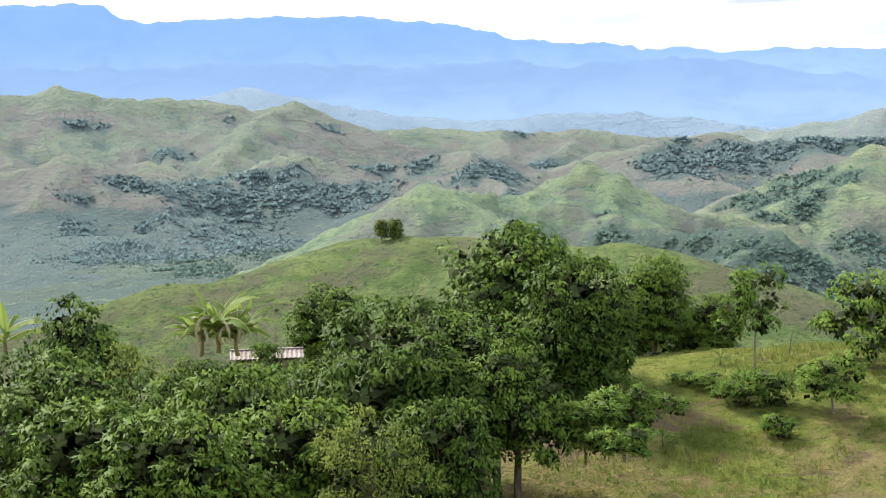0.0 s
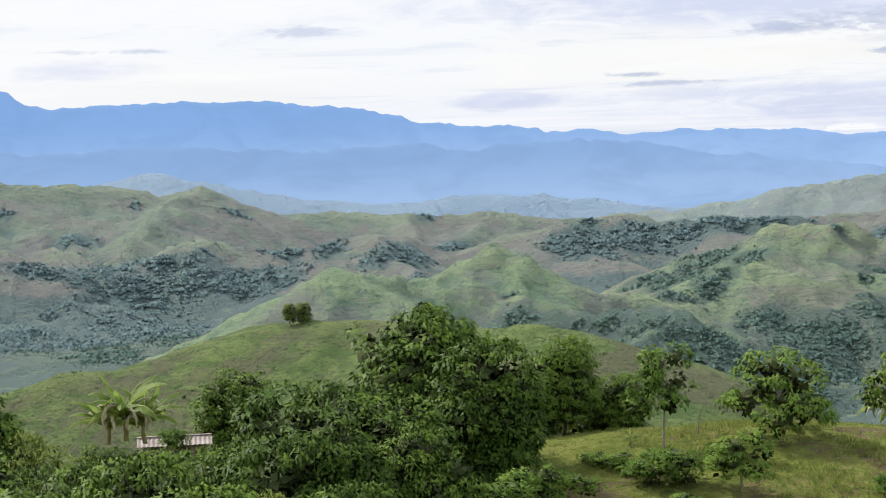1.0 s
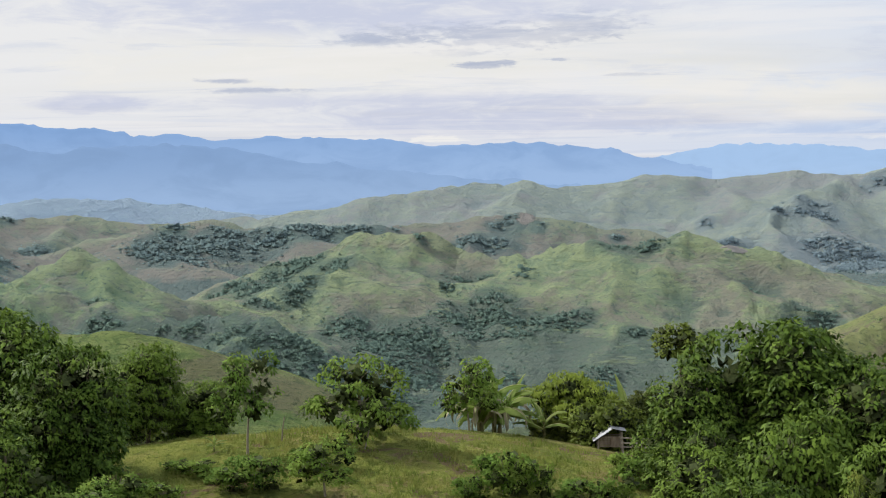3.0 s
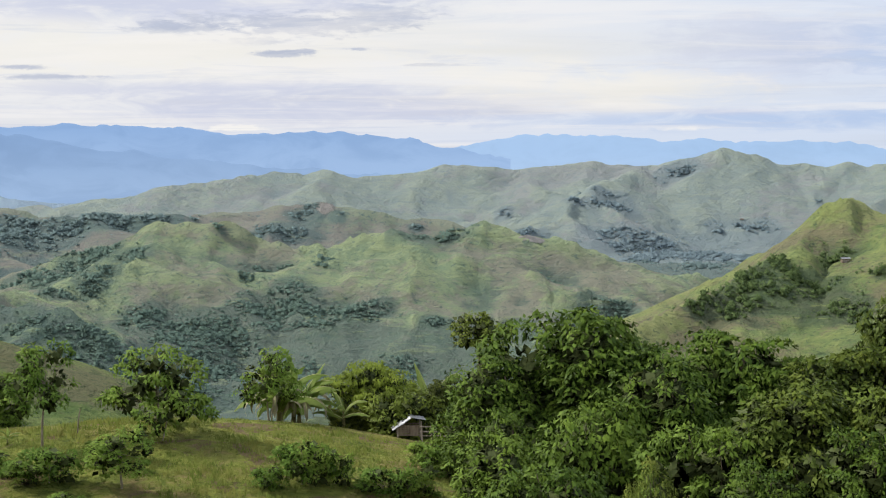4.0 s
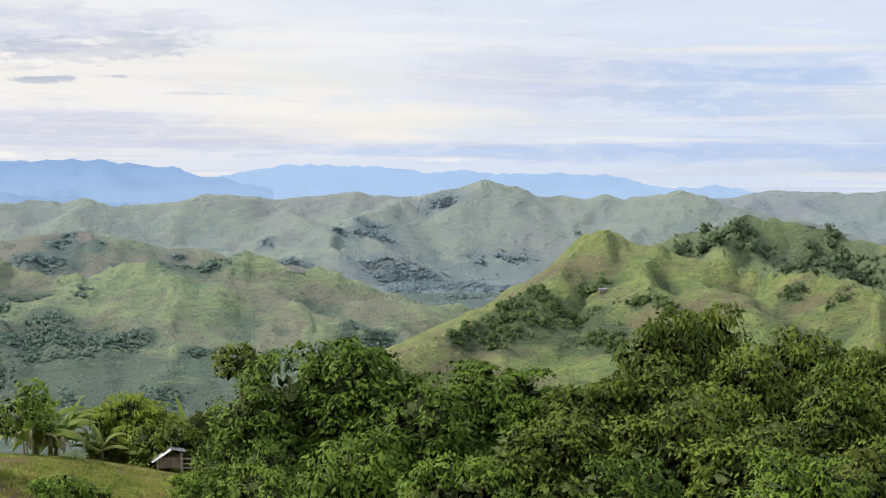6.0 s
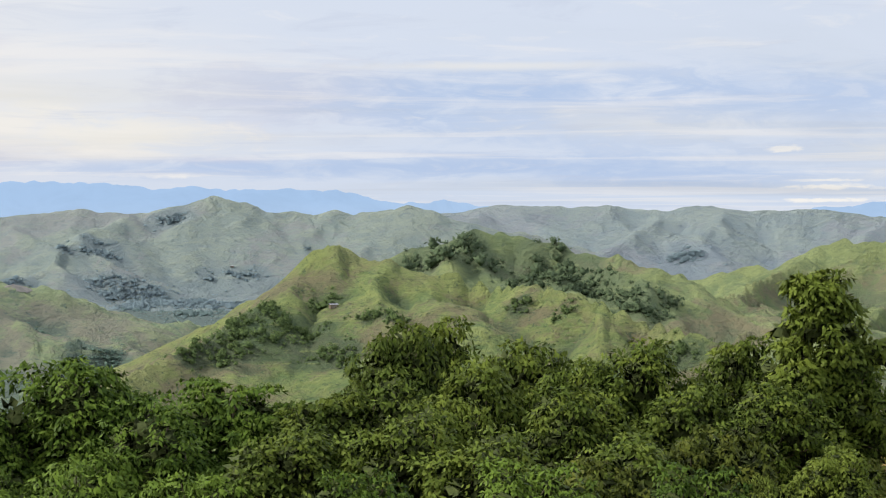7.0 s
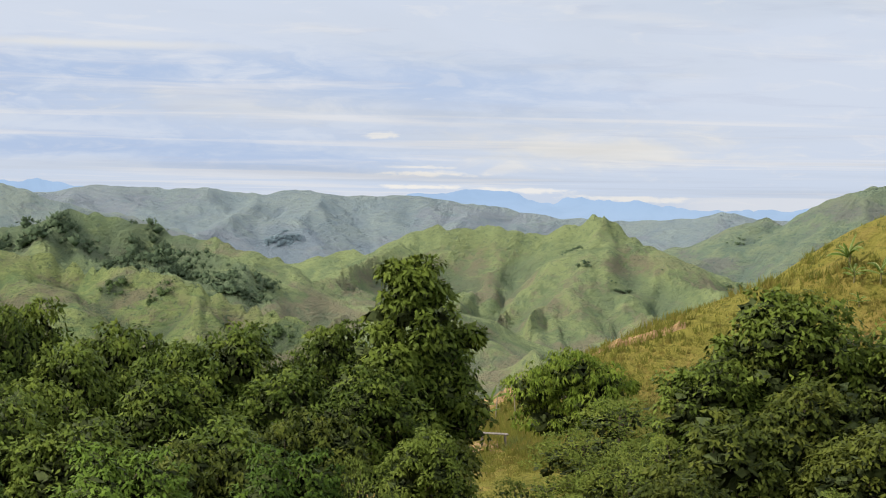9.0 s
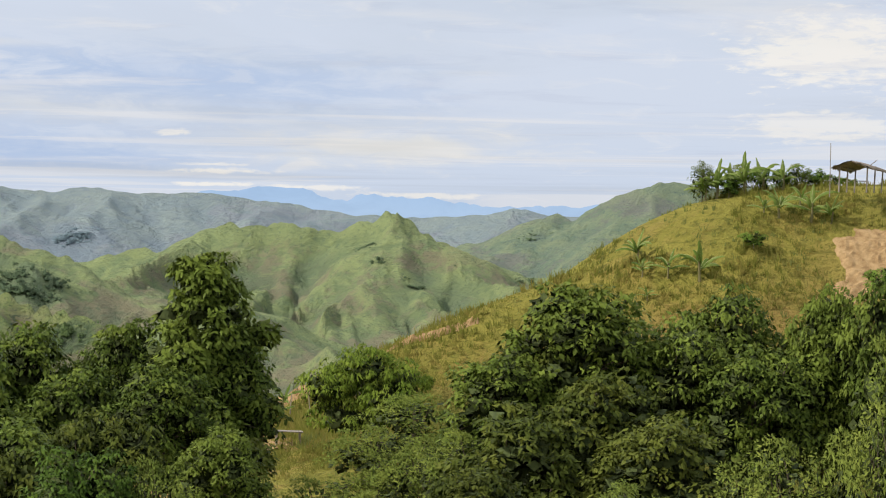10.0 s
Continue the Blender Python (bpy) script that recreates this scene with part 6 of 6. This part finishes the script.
def farmhouse(x, y, z, turn_deg, w, d, h, roof_mat, label):
    """A low house: walls with a door and windows, and a gabled sheet roof with overhang."""
    root = thing("farmhouse", label, "house")
    root.matrix_basis = pose(x, y, z, 0, 0, turn_deg)
    bm_part("wall", box(w, 0.12, h), WALL_BOARD, root, m=pose(0, -d / 2, 0))
    bm_part("wall", box(w, 0.12, h), WALL_BOARD, root, m=pose(0, d / 2, 0))
    bm_part("wall", box(0.12, d - 0.12, h), WALL_BOARD, root, m=pose(-w / 2 + 0.06, 0, 0))
    bm_part("wall", box(0.12, d - 0.12, h), WALL_BOARD, root, m=pose(w / 2 - 0.06, 0, 0))
    bm_part("door", box(0.8, 0.06, min(1.9, h * 0.9)), WOOD, root, m=pose(-w * 0.1, -d / 2 - 0.08, 0))
    for wxp in (-0.34, 0.22):
        bm_part("window", box(0.8, 0.06, 0.7), WOOD, root, "dark wooden shutter", pose(w * wxp, -d / 2 - 0.08, h * 0.45))
    pitch = 17
    sl = (d / 2 + 0.45) / math.cos(radians(pitch))
    for s in (-1, 1):
        bm_part("roof_sheet", corrugated(w + 0.7, sl, int(w * 4), 0.02), roof_mat, root, m=pose(0, s * (d / 4 + 0.2), h + 0.42, -s * pitch, 0, 0))
    bm_part("ridge_cap", box(w + 0.75, 0.3, 0.05), roof_mat, root, m=pose(0, 0, h + 0.42 + math.tan(radians(pitch)) * (d / 4 + 0.2)))
    return root


farmhouse(-36.2, 101.5, 80.6, 4, 7.4, 4.2, 2.2, ROOF_METAL, "low farmhouse with a pale metal roof half hidden by trees")
farmhouse(-61.2, 107.8, 80.55, 30, 4.2, 2.0, 2.2, ROOF_RUST, "small house with a faded pinkish sheet roof behind trees")
farmhouse(106.4, 592, height(106.4, 592) - 0.3, 10, 2.4, 1.8, 1.1, ROOF_METAL, "lone small hut on the grassy spur")
farmhouse(257, 2066, height(257, 2066) - 0.2, -8, 4, 3, 1.6, ROOF_METAL, "tiny pale farmhouse on a far hillside")


def field_shelter(x, y, z, turn_deg):
    """An open shelter on the hilltop: posts, beams and a ragged thatch roof."""
    root = thing("field_shelter", "open field shelter with a ragged thatch roof on the hilltop", "shelter")
    root.matrix_basis = pose(x, y, z, 0, 0, turn_deg)
    for px in (-2.0, 0.2, 2.4):
        for py in (-1.2, 1.2):
            bm_part("post", box(0.11, 0.11, 2.0 + 0.25 * (px < 1)), WOOD, root, m=pose(px, py, -0.4, 2, px, 0))
    for py in (-1.2, 1.2):
        bm_part("beam", box(5.2, 0.09, 0.1), WOOD, root, m=pose(0.2, py, 1.55, 0, 3, 0))
    gen = random.Random(4)
    for s in (-1, 1):
        me = bmesh.new()
        nx, ny = 26, 7
        grid = [[[me.verts.new((-2.7 + 5.8 * i / nx, s * 1.7 * j / ny + gen.uniform(-0.03, 0.03), 2.28 - 0.52 * j / ny - (0.05 + 0.1 * i / nx) * i / nx * 2 + gen.uniform(-0.04, 0.04) - k * 0.08
                  - (gen.uniform(0, 0.22) if j == ny else 0))) for i in range(nx + 1)] for j in range(ny + 1)] for k in (0, 1)]
        for j in range(ny):
            for i in range(nx):
                me.faces.new((grid[0][j][i], grid[0][j][i + 1], grid[0][j + 1][i + 1], grid[0][j + 1][i]))
                me.faces.new((grid[1][j][i], grid[1][j + 1][i], grid[1][j + 1][i + 1], grid[1][j][i + 1]))
        for i in range(nx):
            me.faces.new((grid[0][ny][i], grid[0][ny][i + 1], grid[1][ny][i + 1], grid[1][ny][i]))
        bm_part("thatch", me, THATCH, root)
    bm_part("bench", box(2.6, 0.5, 0.06), WOOD, root, m=pose(0.3, 0, 0.55))
    bm_part("loose_pole", box(0.06, 0.06, 2.6), WOOD, root, m=pose(-2.0, -1.3, 1.75, 0, 76, 0))
    return root


SHELTER_Z = 101.05
field_shelter(115.3, 114.8, SHELTER_Z, 28)
pole = thing("flag_pole", "thin bare upright bamboo pole on the hilltop", "pole")
pole.matrix_basis = pose(111.6, 114.6, 100.7)
vs, fs = [], []
limb(vs, fs, (0, 0, -0.5), (0.02, 0, 4.1), 0.045, 0.03, 8)
part("shaft", np.concatenate(vs), np.array(fs), WOOD, pole)


def bare_patch(name, x, y, wide, deep, turn_deg, seed, label, lift=0.10, lumps=0.35, soil=SOIL):
    """Bare soil showing on a slope: a lumpy crust with a ragged outline."""
    n = 46
    u = np.linspace(-1, 1, n)
    U, V = np.meshgrid(u, u)
    c, s = math.cos(radians(turn_deg)), math.sin(radians(turn_deg))
    X = x + (U * wide * c - V * deep * s) / 2
    Y = y + (U * wide * s + V * deep * c) / 2
    Z, _ = land_at(X.ravel(), Y.ravel())
    edge = np.hypot(U, V) + 0.35 * fractal(X, Y, 2.2, seed, 3)
    lump = lumps * fractal(X, Y, 1.1, seed + 5, 4, 0.6)
    Z = Z.reshape(n, n) + (lift + np.abs(lump)) * np.clip((0.95 - edge) * 5, -1.0, 1)
    verts = np.stack([X.ravel(), Y.ravel(), Z.ravel()], 1)
    a, b = np.meshgrid(np.arange(n - 1), np.arange(n - 1), indexing="ij")
    faces = np.stack([a * n + b, a * n + b + 1, (a + 1) * n + b + 1, (a + 1) * n + b], -1).reshape(-1, 4)
    faces = faces[(edge.ravel()[faces] < 1.02).all(1)]
    used, packed = np.unique(faces, return_inverse=True)
    return tagged(solid(name, verts[used], packed.reshape(-1, 4), soil, smooth=False), label, "bare soil", kind="structure")


bare_patch("soil_scar", 114.5, 109.6, 12, 10, -44, 5, "bare orange soil of a small landslip on the hillside", 0.06, 0.22)
bare_patch("soil_ledge", 82.5, 131.5, 8, 1.6, -30, 9, "bare reddish soil ledge on the hill's edge")
bare_patch("soil_bank", 58.5, 114.5, 3.6, 9, -27, 17, "reddish bare soil path below the mango tree", 0.05, 0.2)
bare_patch("soil_bank", 71.5, 136.0, 6, 5, -30, 13, "reddish soil bank below the grass slope")


bare_patch("bare_slope", -159, 1589, 17, 26, 10, 21, "pale bare slope of a small outcrop in the far hills", 0.5, 1.2, HAZED_SOIL)
bare_patch("soil_patch", 12, 1028, 17, 9, 10, 25, "reddish bare soil patch on the green hill", 0.3, 0.4, HAZED_SOIL)


def plank_bench(x, y, turn_deg):
    root = thing("plank_bench", "rough plank bench on posts beside the mango tree", "bench")
    root.matrix_basis = pose(x, y, height(x, y), 0, 0, turn_deg)
    for k in range(3):
        bm_part("plank", box(2.0, 0.22, 0.05), WOOD, root, m=pose(0, -0.25 + 0.25 * k, 1.0, 2, 3, 0))
    for px in (-0.8, 0.8):
        for py in (-0.25, 0.25):
            bm_part("leg", box(0.09, 0.09, 1.3), WOOD, root, m=pose(px, py, -0.3))
    return root


plank_bench(58.6, 111.5, -20)
for x, y, tall, lean in ((66.9, 127.0, 2.0, 4), (68.4, 126.4, 2.2, -6), (-14.9, 113.5, 3.2, 2), (-24.0, 101.0, 1.5, 5), (-19.0, 99.5, 1.2, 12)):
    stake = thing("stake", "thin bare wooden stake standing in the grass", "stake", "stakes in the grass")
    stake.matrix_basis = pose(x, y, height(x, y), 0, lean, 0)
    vs, fs = [], []
    limb(vs, fs, (0, 0, -0.3), (0, 0, tall), 0.05, 0.035, 7, 0.02, np.random.default_rng(int(tall * 10)))
    part("shaft", np.concatenate(vs), np.array(fs), PALE_BARK, stake)
